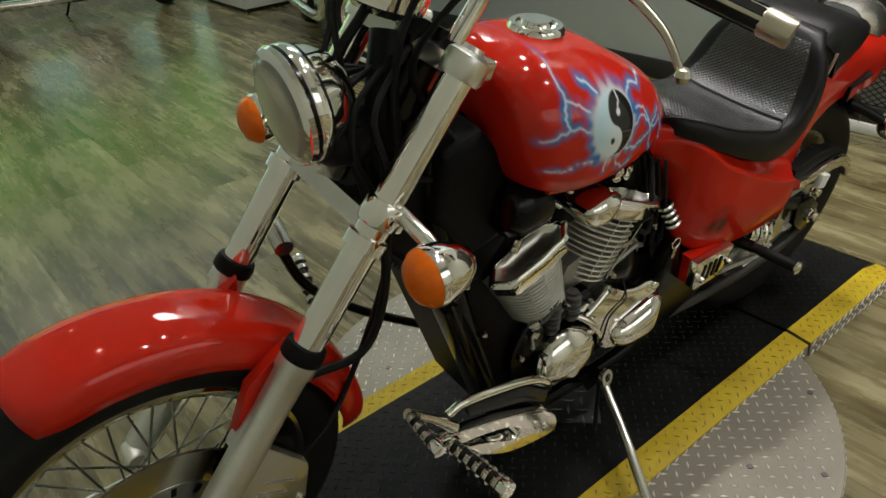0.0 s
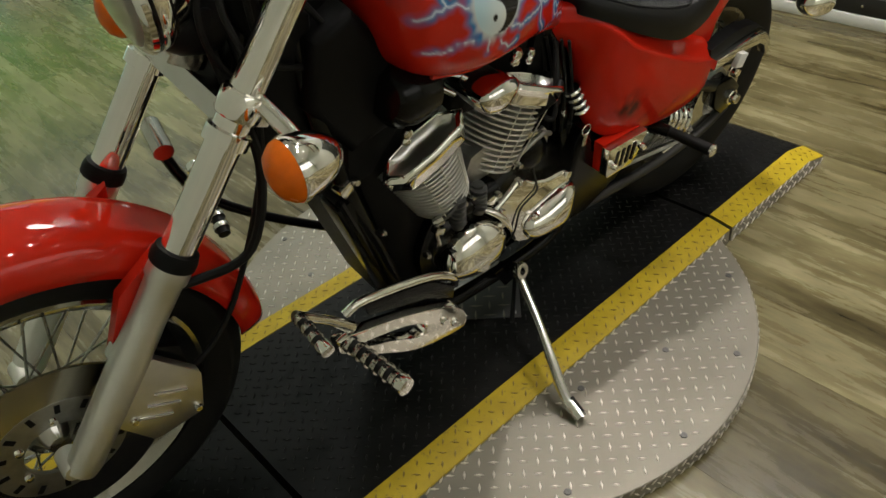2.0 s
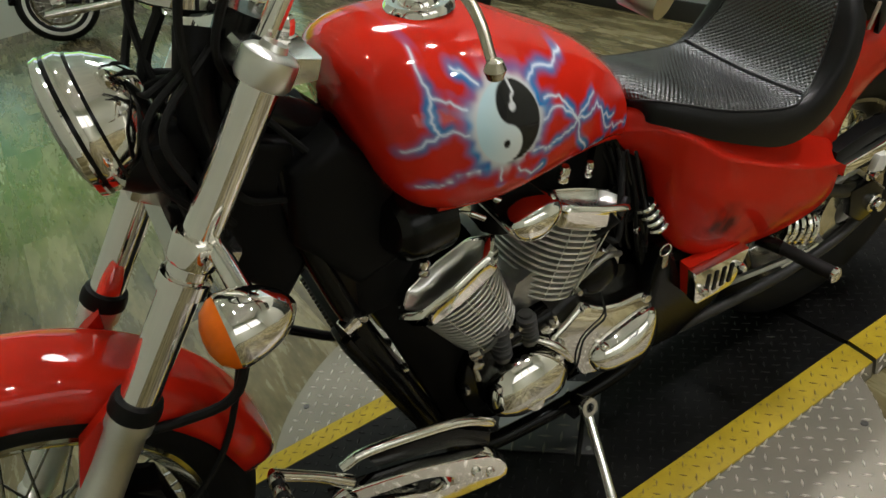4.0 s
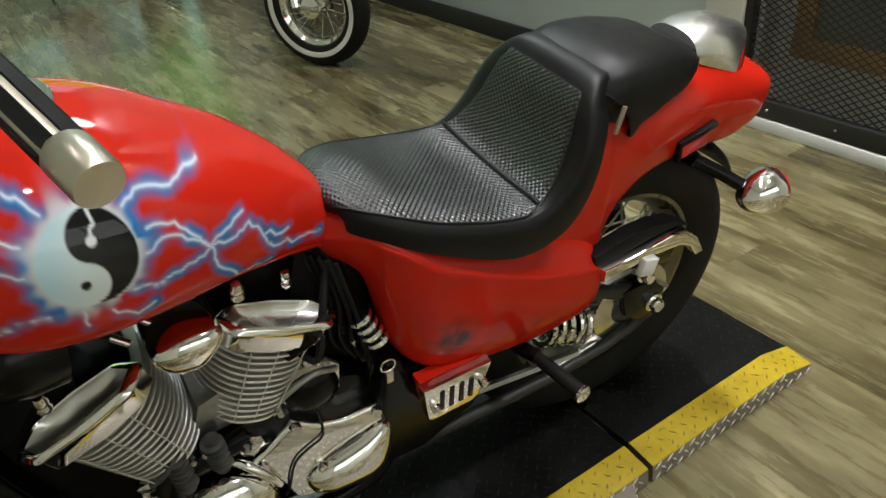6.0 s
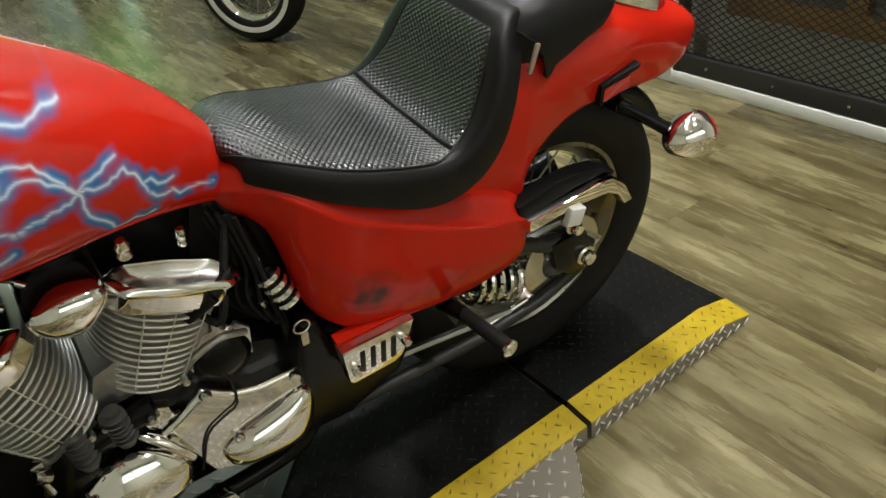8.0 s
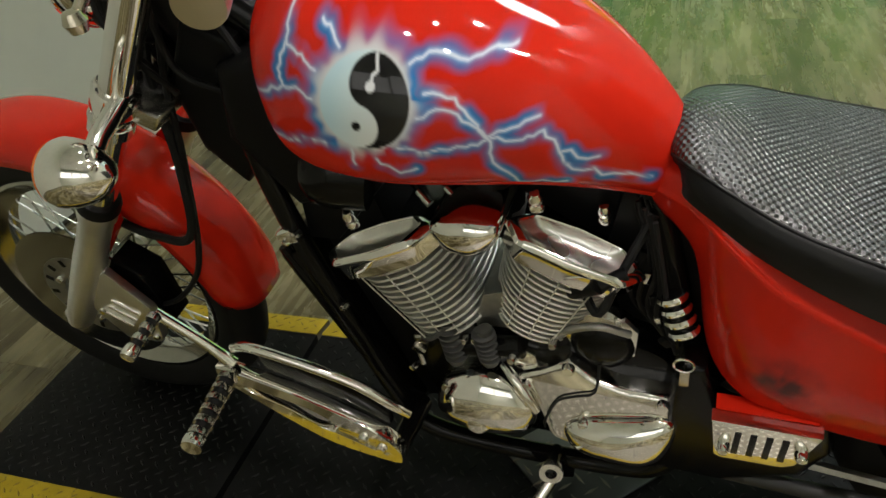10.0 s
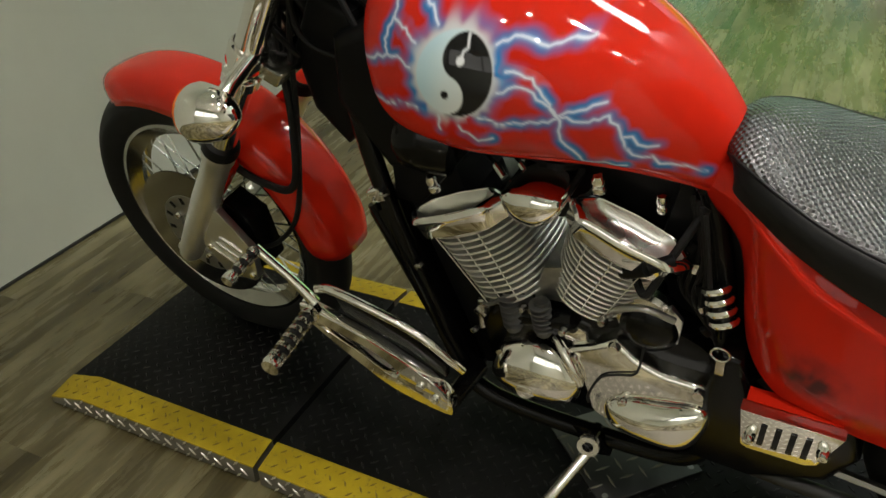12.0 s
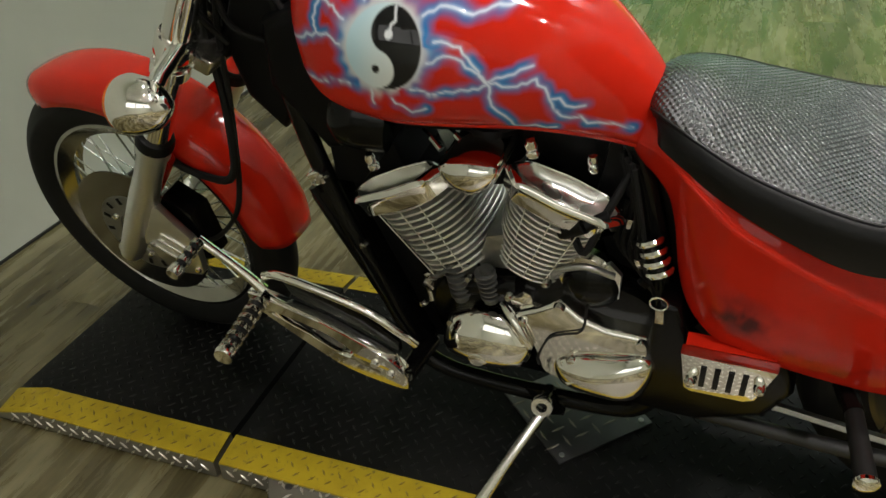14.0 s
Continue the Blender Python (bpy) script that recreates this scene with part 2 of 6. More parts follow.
ceiling = tagged(part("ceiling", box(((X0 + X1) / 2, (Y0 + Y1) / 2, CEIL + 0.06), (X1 - X0 + 1.4, Y1 - Y0 + 0.4, 0.12)), CEILING), "plain pale painted ceiling", "ceiling", kind="structure")

# ---- motorcycle ----
BIKE = Matrix.Translation((-0.85, 0.285, 0.056)) @ pose(0, 0, 0, 9, 0, -3.5) @ Matrix.Translation((0.85, 0, 0))
bike = thing("motorcycle", BIKE, "red custom cruiser with lightning airbrush leaning on its side stand", "motorcycle")
FX, FR, RX, RR = -1.555, 0.333, 0.05, 0.327


def tyre_bm(x, r, w, rim):
    prof = [(rim, -w * 0.62), (rim + 0.012, -w * 0.80), (rim + (r - rim) * 0.5, -w), (r - 0.030, -w * 0.90), (r - 0.010, -w * 0.55), (r, 0), (r - 0.010, w * 0.55), (r - 0.030, w * 0.90), (rim + (r - rim) * 0.5, w), (rim + 0.012, w * 0.80), (rim, w * 0.62)]
    p = spline(prof, 3)
    return ring_body([tuple(q) for q in p], (x, 0, r), (0, 1, 0), 72)


def rim_bm(x, z, r, w):
    prof = [(r + 0.008, -w), (r + 0.010, -w + 0.006), (r - 0.004, -w + 0.010), (r - 0.016, -w * 0.45), (r - 0.022, 0), (r - 0.016, w * 0.45), (r - 0.004, w - 0.010), (r + 0.010, w - 0.006), (r + 0.008, w), (r - 0.004, w), (r - 0.014, w - 0.010), (r - 0.030, w * 0.42), (r - 0.034, 0), (r - 0.030, -w * 0.42), (r - 0.014, -w + 0.010), (r - 0.004, -w)]
    return ring_body(prof, (x, 0, z), (0, 1, 0), 72)


def wheel(name, x, r, w, rim, rw, hub, hubw, count, spoke_mat, rim_mat, parent, label):
    base = part(name, rim_bm(x, r, rim, rw), rim_mat, parent, label)
    part("tyre", tyre_bm(x, r, w, rim), RUBBER, base, "black rubber tyre")
    part("hub", lathe([(0.012, -hubw - 0.02), (0.016, -hubw - 0.02), (hub, -hubw), (hub + 0.008, -hubw + 0.004), (hub + 0.008, -hubw + 0.012), (hub * 0.7, -hubw * 0.4), (hub * 0.7, hubw * 0.4), (hub + 0.008, hubw - 0.012), (hub + 0.008, hubw - 0.004), (hub, hubw), (0.016, hubw + 0.02), (0.012, hubw + 0.02)], (x, 0, r), (0, 1, 0), 36), CHROME_DULL, base)
    for i in range(count):
        a = 2 * math.pi * (i // 2 * 2 + 0.5) / count
        s = 1 if (i // 2) % 2 else -1
        k = 1 if i % 2 else -1
        b = a + k * 0.95 * 2.2 / 2.2
        p = (x + (hub + 0.004) * math.cos(b), s * (hubw - 0.008), r + (hub + 0.004) * math.sin(b))
        c = a + k * 0.06
        q = (x + (rim - 0.026) * math.cos(c), s * rw * 0.12, r + (rim - 0.026) * math.sin(c))
        part("spoke", tube([p, q], 0.0022, 6), spoke_mat, base)
    return base


SPOKE = plain("spoke_steel", (0.50, 0.49, 0.46), 0.25, 1.0, vary=0.2)
# rear rim: the dark reflection of the black deck is put into this colour
DARK_CHROME = plain("dark_chrome", (0.24, 0.225, 0.195), 0.24, 1.0, vary=0.12, rvary=0.3)
RIM = plain("dim_rim_chrome", (0.46, 0.445, 0.40), 0.12, 1.0, vary=0.12, scale=20, rvary=0.4)
front_wheel = wheel("front_wheel", FX, FR, 0.050, 0.246, 0.034, 0.032, 0.045, 40, SPOKE, RIM, bike, "chrome wire-spoked front wheel")
rear_wheel = wheel("rear_wheel", RX, RR, 0.082, 0.216, 0.058, 0.055, 0.060, 40, SPOKE, DARK_CHROME, bike, "chrome wire-spoked rear wheel")

# brake disc with its drilled carrier
disc_ring = [(0.160, -0.0025), (0.160, 0.0025), (0.098, 0.0025), (0.098, -0.0025)]
part("brake_disc", ring_body(disc_ring, (FX, -0.068, FR), (0, 1, 0), 64), RIM, front_wheel, "worn steel brake disc")
carrier = ring_body([(0.054, -0.004), (0.100, -0.004), (0.102, 0.0), (0.100, 0.004), (0.054, 0.004)], (FX, -0.067, FR), (0, 1, 0), 48)
part("disc_carrier", carrier, CAST, front_wheel, "brushed alloy disc carrier")
for i in range(14):
    a = 2 * math.pi * i / 14
    part("carrier_slot", box((FX + 0.086 * math.cos(a), -0.0715, FR + 0.086 * math.sin(a)), (0.016, 0.0022, 0.008), 0.0, (0, -math.degrees(a), 0)), BLACK_MATT, front_wheel)
for i in range(6):
    a = 2 * math.pi * (i + 0.4) / 6
    part("disc_bolt", lathe([(0.0, -0.006), (0.006, -0.005), (0.008, 0.0), (0.0, 0.001)], (FX + 0.064 * math.cos(a), -0.0712, FR + 0.064 * math.sin(a)), (0, 1, 0), 12), CHROME, front_wheel)


# fork
def on_fork(z):
    return -1.053 - (1.01 - z) * 0.7194


def fork_pts(s, za, zb, fwd=0.0):
    return [(on_fork(za) + fwd, s * 0.118, za), (on_fork(zb) + fwd, s * 0.118, zb)]


FORK_AXIS = Vector((-0.7194, 0, -1)).normalized()
for s in (-1, 1):
    top = Vector((on_fork(0.630), s * 0.118, 0.630))
    slider = lathe([(0.0, 0), (0.026, 0), (0.030, 0.004), (0.030, 0.028), (0.0265, 0.034), (0.0255, 0.10), (0.0275, 0.16), (0.0275, 0.20), (0.0260, 0.36), (0.0225, 0.378), (0.0, 0.38)], top, FORK_AXIS, 28)
    add(slider, box((on_fork(0.50) - 0.012, s * 0.104, 0.500), (0.022, 0.040, 0.036), 0.006, (0, 36, 0)))
    add(slider, lathe([(0.0, -0.022), (0.016, -0.022), (0.018, -0.018), (0.018, 0.018), (0.016, 0.022), (0.0, 0.022)], (FX, s * 0.104, FR), (0, 1, 0), 20))
    leg = part("fork_leg", slider, FORK_ALU, bike, "polished aluminium fork slider")
    part("dust_seal", lathe([(0.020, -0.016), (0.030, -0.012), (0.0325, -0.002), (0.0325, 0.010), (0.029, 0.014), (0.020, 0.014)], top - FORK_AXIS * 0.006, FORK_AXIS, 28), BLACK_MATT, leg, "black rubber dust seal")
    part("fork_tube", tube(fork_pts(s, 0.820, 0.625), 0.0245, 24), CHROME, leg, "bright chrome fork tube")
    part("tube_collar", lathe([(0.021, 0), (0.028, 0.001), (0.0305, 0.005), (0.0305, 0.034), (0.028, 0.038), (0.021, 0.040)], Vector((on_fork(0.838), s * 0.118, 0.838)), FORK_AXIS, 28), CHROME, leg)
    part("tube_cover", tube(fork_pts(s, 1.000, 0.830), 0.0228, 28), CHROME, leg, "chrome fork cover")
    part("fork_cap", lathe([(0.0, -0.004), (0.014, -0.004), (0.016, 0.003), (0.024, 0.004), (0.0305, 0.009), (0.0315, 0.014), (0.0315, 0.036), (0.028, 0.042), (0.0, 0.042)], Vector((on_fork(1.022), s * 0.118, 1.022)), FORK_AXIS, 28), ALU, leg)

part("lower_clamp", slab([(-1.222, 0.800), (-1.205, 0.822), (-1.140, 0.790), (-1.155, 0.768)], -0.115, 0.115, 0.006), CHROME_DULL, bike, "dull chrome lower fork clamp")
part("upper_clamp", slab([(-1.086, 0.998), (-1.066, 1.014), (-0.994, 0.990), (-1.004, 0.966), (-1.060, 0.972)], -0.112, 0.112, 0.006), CHROME_DULL, bike, "chrome upper fork clamp")
part("steering_stem", tube([(-1.03, 0, 1.02), (-1.17, 0, 0.79)], 0.040, 20), BLACK, bike)


# front fender
def fender_bm(cx, cz, a0, a1, r0, r1, w, drop, n=44):
    rings = []
    for i in range(n + 1):
        t = i / n
        a = radians(a0 + (a1 - a0) * t)
        r = r0 + (r1 - r0) * t
        e = min(t, 1 - t) * n
        nar = 1.0 if e > 4 else 0.80 + 0.20 * math.sin(e / 4 * math.pi / 2)
        sec = []
        for j in range(17):
            b = -1 + 2 * j / 16
            y = w * nar * math.copysign(abs(math.sin(b * math.pi / 2)) ** 0.86, b)
            h = (1 - abs(b) ** 2.6) * drop - drop
            sec.append((cx + (r + h) * math.cos(a), y, cz + (r + h) * math.sin(a)))
        rings.append(sec)
    return loft(rings, False, False)


def shell(ob, thick):
    m = ob.modifiers.new("thickness", "SOLIDIFY")
    m.thickness, m.offset = thick, -1
    return ob


fender = shell(part("front_fender", fender_bm(FX, FR, 111, 3, 0.376, 0.374, 0.078, 0.060), RED, bike, "glossy red front fender", 60), 0.004)
for s in (-1, 1):
    part("fender_bracket", slab([(-1.405, 0.590), (-1.335, 0.640), (-1.345, 0.560), (-1.425, 0.470), (-1.445, 0.490)], s * 0.078, s * 0.098, 0.004), RED, fender)

# caliper with its slotted chrome cover
cal = part("brake_caliper", slab([(-1.470, 0.395), (-1.405, 0.480), (-1.350, 0.445), (-1.345, 0.330), (-1.420, 0.300)], -0.100, -0.045, 0.008), BLACK, bike, "black brake caliper")
part("caliper_cover", slab([(-1.478, 0.372), (-1.470, 0.392), (-1.412, 0.474), (-1.398, 0.478), (-1.342, 0.402), (-1.340, 0.390), (-1.352, 0.318), (-1.362, 0.308), (-1.425, 0.302), (-1.440, 0.306)], -0.128, -0.112, 0.005), ALU, cal, "polished caliper cover with slits")
for i in range(3):
    u = -0.020 + 0.020 * i
    part("cover_rib", tube([(-1.432 + u * 0.8, -0.130, 0.392 + u * 0.9), (-1.385 + u * 0.8, -0.130, 0.365 + u * 0.9)], 0.0026, 8), CHROME, cal)
for p in ((-1.455, 0.375), (-1.362, 0.325)):
    part("bolt", lathe([(0.0, -0.006), (0.005, -0.006), (0.007, -0.003), (0.007, 0.002), (0.0, 0.002)], (p[0], -0.128, p[1]), (0, 1, 0), 12), CHROME_DULL, cal)


# headlight
HL = Vector((-1.268, 0.0, 0.947))
HAX = Vector((1, 0, 0.10)).normalized()
head = part("headlight", lathe([(0.072, 0.0), (0.080, 0.004), (0.082, 0.011), (0.079, 0.016), (0.081, 0.020), (0.081, 0.030), (0.077, 0.037), (0.071, 0.056), (0.056, 0.080), (0.034, 0.096), (0.0, 0.102)], HL, HAX, 48), CHROME, bike, "chrome round headlight bucket")
for u, r in ((0.016, 0.0802), (0.038, 0.0768)):
    part("trim_groove", ring_body([(r - 0.003, u - 0.0025), (r + 0.0006, u - 0.0022), (r + 0.0006, u + 0.0022), (r - 0.003, u + 0.0025)], HL, HAX, 48), BLACK, head)
m = Nodes("headlight_glass")
v = m.coords()
m.set(Base_Color=(0.93, 0.92, 0.86), Roughness=0.10, Transmission_Weight=0.80, IOR=1.30)
wv = m.n("ShaderNodeTexWave")
wv.inputs["Scale"].default_value = 24
m.l(v, wv.inputs["Vector"])
m.bump(wv.outputs["Fac"], 0.08, 0.0006)
GLASS = m.mat
part("headlight_lens", lathe([(0.0, -0.010), (0.025, -0.0092), (0.052, -0.0060), (0.066, -0.001), (0.073, 0.006), (0.0, 0.008)], HL, HAX, 48), GLASS, head, "clear fluted glass lens")
part("reflector_bowl", lathe([(0.072, 0.011), (0.056, 0.032), (0.030, 0.044), (0.012, 0.047), (0.012, 0.052), (0.072, 0.050), (0.073, 0.012)], HL, HAX, 40), ALU, head)
part("bulb", lathe([(0.0, 0.012), (0.008, 0.016), (0.009, 0.040), (0.0, 0.044)], HL, HAX, 14), PALE, head)
part("headlight_bracket", add(box((-1.20, 0, 0.862), (0.05, 0.05, 0.06), 0.008, (0, 36, 0)), tube([(-1.19, 0, 0.85), (-1.16, 0, 0.80)], 0.018)), CHROME_DULL, bike)


# turn signals
def signal(c, d, r, length, lens_mat, stalk, stalk_mat, label):
    d = Vector(d).normalized()
    c = Vector(c)
    b = part("turn_signal", lathe([(r, 0.0), (r * 1.04, 0.006), (r * 1.02, 0.014), (r * 0.97, length * 0.35), (r * 0.80, length * 0.62), (r * 0.50, length * 0.85), (r * 0.18, length * 0.97), (0.0, length)], c, d, 32), CHROME, bike, label)
    part("signal_lens", lathe([(0.0, -0.026), (r * 0.35, -0.0245), (r * 0.72, -0.018), (r * 0.95, -0.006), (r * 1.0, 0.004), (0.0, 0.006)], c, d, 32), lens_mat, b)
    part("signal_stub", tube([c + d * (length * 0.45), (c + d * (length * 0.45)).lerp(Vector(stalk[0]), 0.45)], 0.0135, 12), CHROME, b)
    part("signal_stalk", tube([c + d * (length * 0.45)] + [Vector(p) for p in stalk], 0.0125, 12), stalk_mat, b)
    return b


for s in (-1, 1):
    signal((-1.196, -0.234 if s < 0 else 0.275, 0.790), (1, 0, 0.02), 0.042, 0.078, AMBER, [(-1.165, s * 0.190, 0.812), (-1.172, s * 0.100, 0.832)], CHROME, "chrome bullet turn signal with amber lens")
    part("signal_clamp", lathe([(0.026, -0.012), (0.031, -0.010), (0.031, 0.010), (0.026, 0.012)], Vector((on_fork(0.785), s * 0.118, 0.785)), FORK_AXIS, 24), CHROME, bike)
    signal((0.300, s * 0.180, 0.555), (-1, 0, 0.02), 0.042, 0.078, RED_LENS, [(0.215, s * 0.130, 0.590), (0.180, s * 0.085, 0.610)], BLACK, "chrome bullet turn signal with red rim")

# handlebar
bar = [(-1.062, -0.074, 0.985), (-1.036, -0.073, 1.021), (-1.004, -0.072, 1.063), (-0.966, -0.076, 1.116), (-0.928, -0.100, 1.158), (-0.884, -0.150, 1.160), (-0.850, -0.195, 1.135), (-0.815, -0.240, 1.108), (-0.790, -0.335, 1.090)]
for s in (-1, 1):
    riser = part("handlebar", tube([(x, -s * y, z) for x, y, z in bar], 0.0128, 18, 5), CHROME, bike, "chrome pulled-back handlebar half")
    part("riser_collar", lathe([(0.0125, -0.010), (0.0165, -0.009), (0.0175, 0.0), (0.0165, 0.009), (0.0125, 0.010)], (-1.046, s * 0.074, 1.007), (0.6, 0, 0.8), 20), BLACK, riser)
    part("clamp_nut", lathe([(0.0, 0.020), (0.010, 0.018), (0.0135, 0.010), (0.0135, -0.004), (0.017, -0.005), (0.017, -0.010), (0.0, -0.010)], (-1.012, s * 0.040, 1.004), (0.3, 0, 1), 6), CHROME, riser)
for s in (-1, 1):
    ga, gb = Vector((-0.828, s * 0.216, 1.115)), Vector((-0.776, s * 0.384, 1.078))
    gd = (gb - ga).normalized()
    glen = (gb - ga).length
    grip = part("grip", lathe([(0.012, 0), (0.0175, 0.001), (0.018, 0.006), (0.0162, 0.010), (0.0162, glen - 0.030), (0.0, glen - 0.028)], ga, gd, 28), BRASS, bike, "champagne metal grip with black inlays")
    d, u, w = frame_of(gd)
    for i in range(6):
        a = 2 * math.pi * i / 6 + 0.35
        e = math.cos(a) * u + math.sin(a) * w
        t = e.cross(d)
        rings = []
        for h in (0.010, 0.016, glen - 0.040, glen - 0.034):
            lift = 0.0173 if 0.012 < h < glen - 0.036 else 0.0145
            rings.append([ga + d * h + e * lift + t * 0.0058, ga + d * h + e * lift - t * 0.0058, ga + d * h + e * 0.012 - t * 0.0058, ga + d * h + e * 0.012 + t * 0.0058])
        part("grip_inlay", loft(rings), RUBBER, grip, "black rubber inlay")
    part("grip_end", lathe([(0.0170, 0), (0.0188, 0.003), (0.0188, 0.036), (0.0176, 0.040), (0.0, 0.0405)], ga + gd * (glen - 0.036), gd, 28), BRASS, grip, "champagne metal grip end")
    part("lever_perch", add(box((-0.868, s * 0.178, 1.146), (0.050, 0.040, 0.042), 0.010, (0, 20, s * -28)), lathe([(0.022, -0.014), (0.024, -0.010), (0.024, 0.010), (0.022, 0.014)], (-0.858, s * 0.190, 1.141), gd, 20)), BRASS, bike, "champagne metal lever perch")
    lev = [(-0.885, s * 0.172, 1.150), (-0.912, s * 0.190, 1.135), (-0.922, s * 0.222, 1.122), (-0.915, s * 0.262, 1.105), (-0.914, s * 0.310, 1.080), (-0.922, s * 0.345, 1.052)]
    lever = part("lever", tube(lev, [0.0125, 0.0115, 0.0088, 0.0066, 0.0055, 0.0050], 12, 4), BRASS, bike, "champagne metal ball-end lever")
    part("lever_ball", lathe([(0.0, -0.010), (0.007, -0.008), (0.010, 0.0), (0.007, 0.008), (0.0, 0.010)], (-0.923, s * 0.351, 1.047), (0, 0, 1), 16), BRASS, lever)
    part("switch_box", box((-0.885, s * 0.150, 1.165), (0.050, 0.036, 0.040), 0.010, (0, 25, s * -30)), BLACK_MATT, bike)

# instrument pod and cables
pod = part("speedometer", lathe([(0.0, 0.0), (0.040, 0.002), (0.056, 0.014), (0.060, 0.036), (0.060, 0.056), (0.056, 0.062), (0.050, 0.062), (0.049, 0.056), (0.0, 0.056)], (-1.110, 0.0, 1.045), (0.35, 0, 1), 36), CHROME, bike, "chrome round speedometer pod")
part("dial", lathe([(0.0, 0.0565), (0.049, 0.0565), (0.049, 0.058), (0.0, 0.058)], (-1.110, 0.0, 1.045), (0.35, 0, 1), 32), BLACK, pod)
CABLES = [
    [(-0.885, -0.150, 1.160), (-1.000, -0.150, 1.215), (-1.110, -0.090, 1.100), (-1.130, -0.060, 0.960), (-1.120, -0.070, 0.840), (-1.060, -0.060, 0.800)],
    [(-1.120, 0.020, 1.050), (-1.170, 0.030, 0.960), (-1.180, -0.050, 0.840), (-1.165, -0.090, 0.700), (-1.205, -0.095, 0.560), (-1.290, -0.085, 0.540), (-1.360, -0.080, 0.560)],
    [(-0.885, 0.150, 1.160), (-1.010, 0.130, 1.215), (-1.140, 0.060, 1.090), (-1.160, 0.020, 0.960), (-1.150, -0.060, 0.830), (-1.160, -0.085, 0.700), (-1.230, -0.080, 0.490), (-1.300, -0.090, 0.400), (-1.380, -0.090, 0.360)],
    [(-1.150, 0.050, 1.050), (-1.190, 0.030, 0.950), (-1.150, 0.010, 0.860), (-1.080, 0.020, 0.840)],
    [(-1.210, 0.010, 0.930), (-1.160, 0.040, 0.920), (-1.130, 0.040, 0.860), (-1.060, 0.030, 0.850)],
    [(-0.890, -0.160, 1.150), (-1.020, -0.170, 1.170), (-1.090, -0.080, 1.040), (-1.080, -0.040, 0.950), (-1.020, -0.060, 0.850)],
]
for i, c in enumerate(CABLES):
    part("cable", tube(c, 0.0075 if i == 1 else 0.0050, 8, 6), RUBBER, bike)
for i in range(7):
    y, x = -0.085 + 0.026 * i, -1.165 - 0.012 * (i % 3)
    lead = part("wire", tube([(x + 0.070, y * 0.5, 1.010 - 0.010 * i), (x - 0.010, y, 0.955), (x - 0.018 * (i % 2), y * 1.1, 0.880), (x + 0.030, y * 0.8, 0.800 - 0.012 * (i % 4))], 0.0046, 8, 5), RUBBER, bike)
    if i % 2:
        part("connector", box((x - 0.012, y, 0.925 - 0.012 * i), (0.016, 0.012, 0.026), 0.003, (0, 20 - 9 * i, 12 * i)), CHROME_DULL if i == 3 else BLACK_MATT, lead)
part("wiring_cover", lathe([(0.0, 0.0), (0.030, 0.003), (0.044, 0.020), (0.046, 0.060), (0.038, 0.085), (0.0, 0.090)], (-1.150, -0.010, 0.880), (-0.6, -0.1, 0.25), 28), BLACK_MATT, bike)
part("wiring_sleeve", tube([(-1.10, 0.0, 1.02), (-1.13, -0.03, 0.93), (-1.10, -0.02, 0.83)], 0.024, 10, 4), BLACK_MATT, bike)


# fuel tank with the airbrushed picture
TANK = [(-0.968, 0.925, 0.885, 0.060), (-0.958, 0.949, 0.835, 0.118), (-0.936, 0.965, 0.775, 0.158), (-0.895, 0.972, 0.745, 0.178), (-0.82, 0.966, 0.735, 0.186), (-0.74, 0.945, 0.733, 0.174), (-0.66, 0.903, 0.727, 0.145), (-0.60, 0.868, 0.712, 0.115), (-0.55, 0.825, 0.692, 0.084), (-0.515, 0.785, 0.674, 0.060), (-0.498, 0.762, 0.678, 0.042)]


def tank_bm(nx, nt):
    st = [np.array(s) for s in TANK]
    xs = np.array([s[0] for s in st])
    path = spline(st, 40)
    px = np.array([p[0] for p in path])
    want = np.concatenate([np.linspace(-0.968, -0.93, 20)[:-1], np.linspace(-0.93, -0.498, nx)])
    rings = []
    for x in want:
        zt, zb, w = [np.interp(x, px, [p[k] for p in path]) for k in (1, 2, 3)]
        zm = zb + 0.38 * (zt - zb)
        ring = []
        for j in range(nt):
            a = 2 * math.pi * j / nt
            s, c = math.sin(a), math.cos(a)
            y = -w * math.copysign(abs(s) ** 0.85, s)
            z = zm + (zt - zm) * c ** 0.9 if c > 0 else zm - (zm - zb) * (-c) ** 0.55
            ring.append((x, y, z))
        rings.append(ring)
    return loft(rings)


BOLTS = []


def bolt(*pts):
    BOLTS.append(np.array(pts))


bolt((-0.740, 0.875), (-0.711, 0.866), (-0.694, 0.841), (-0.684, 0.822), (-0.659, 0.827), (-0.633, 0.832))
bolt((-0.748, 0.853), (-0.722, 0.858), (-0.698, 0.840), (-0.679, 0.816), (-0.679, 0.791), (-0.658, 0.754), (-0.610, 0.745))
bolt((-0.771, 0.821), (-0.738, 0.815), (-0.703, 0.815), (-0.681, 0.820), (-0.649, 0.812), (-0.629, 0.817), (-0.615, 0.788), (-0.603, 0.762), (-0.563, 0.742), (-0.525, 0.722))
bolt((-0.755, 0.901), (-0.732, 0.906), (-0.702, 0.893), (-0.679, 0.895), (-0.662, 0.891))
bolt((-0.827, 0.919), (-0.838, 0.932), (-0.850, 0.939))
bolt((-0.853, 0.901), (-0.869, 0.913), (-0.888, 0.920), (-0.890, 0.940), (-0.883, 0.960))
bolt((-0.859, 0.874), (-0.877, 0.884), (-0.894, 0.884), (-0.924, 0.873), (-0.938, 0.871))
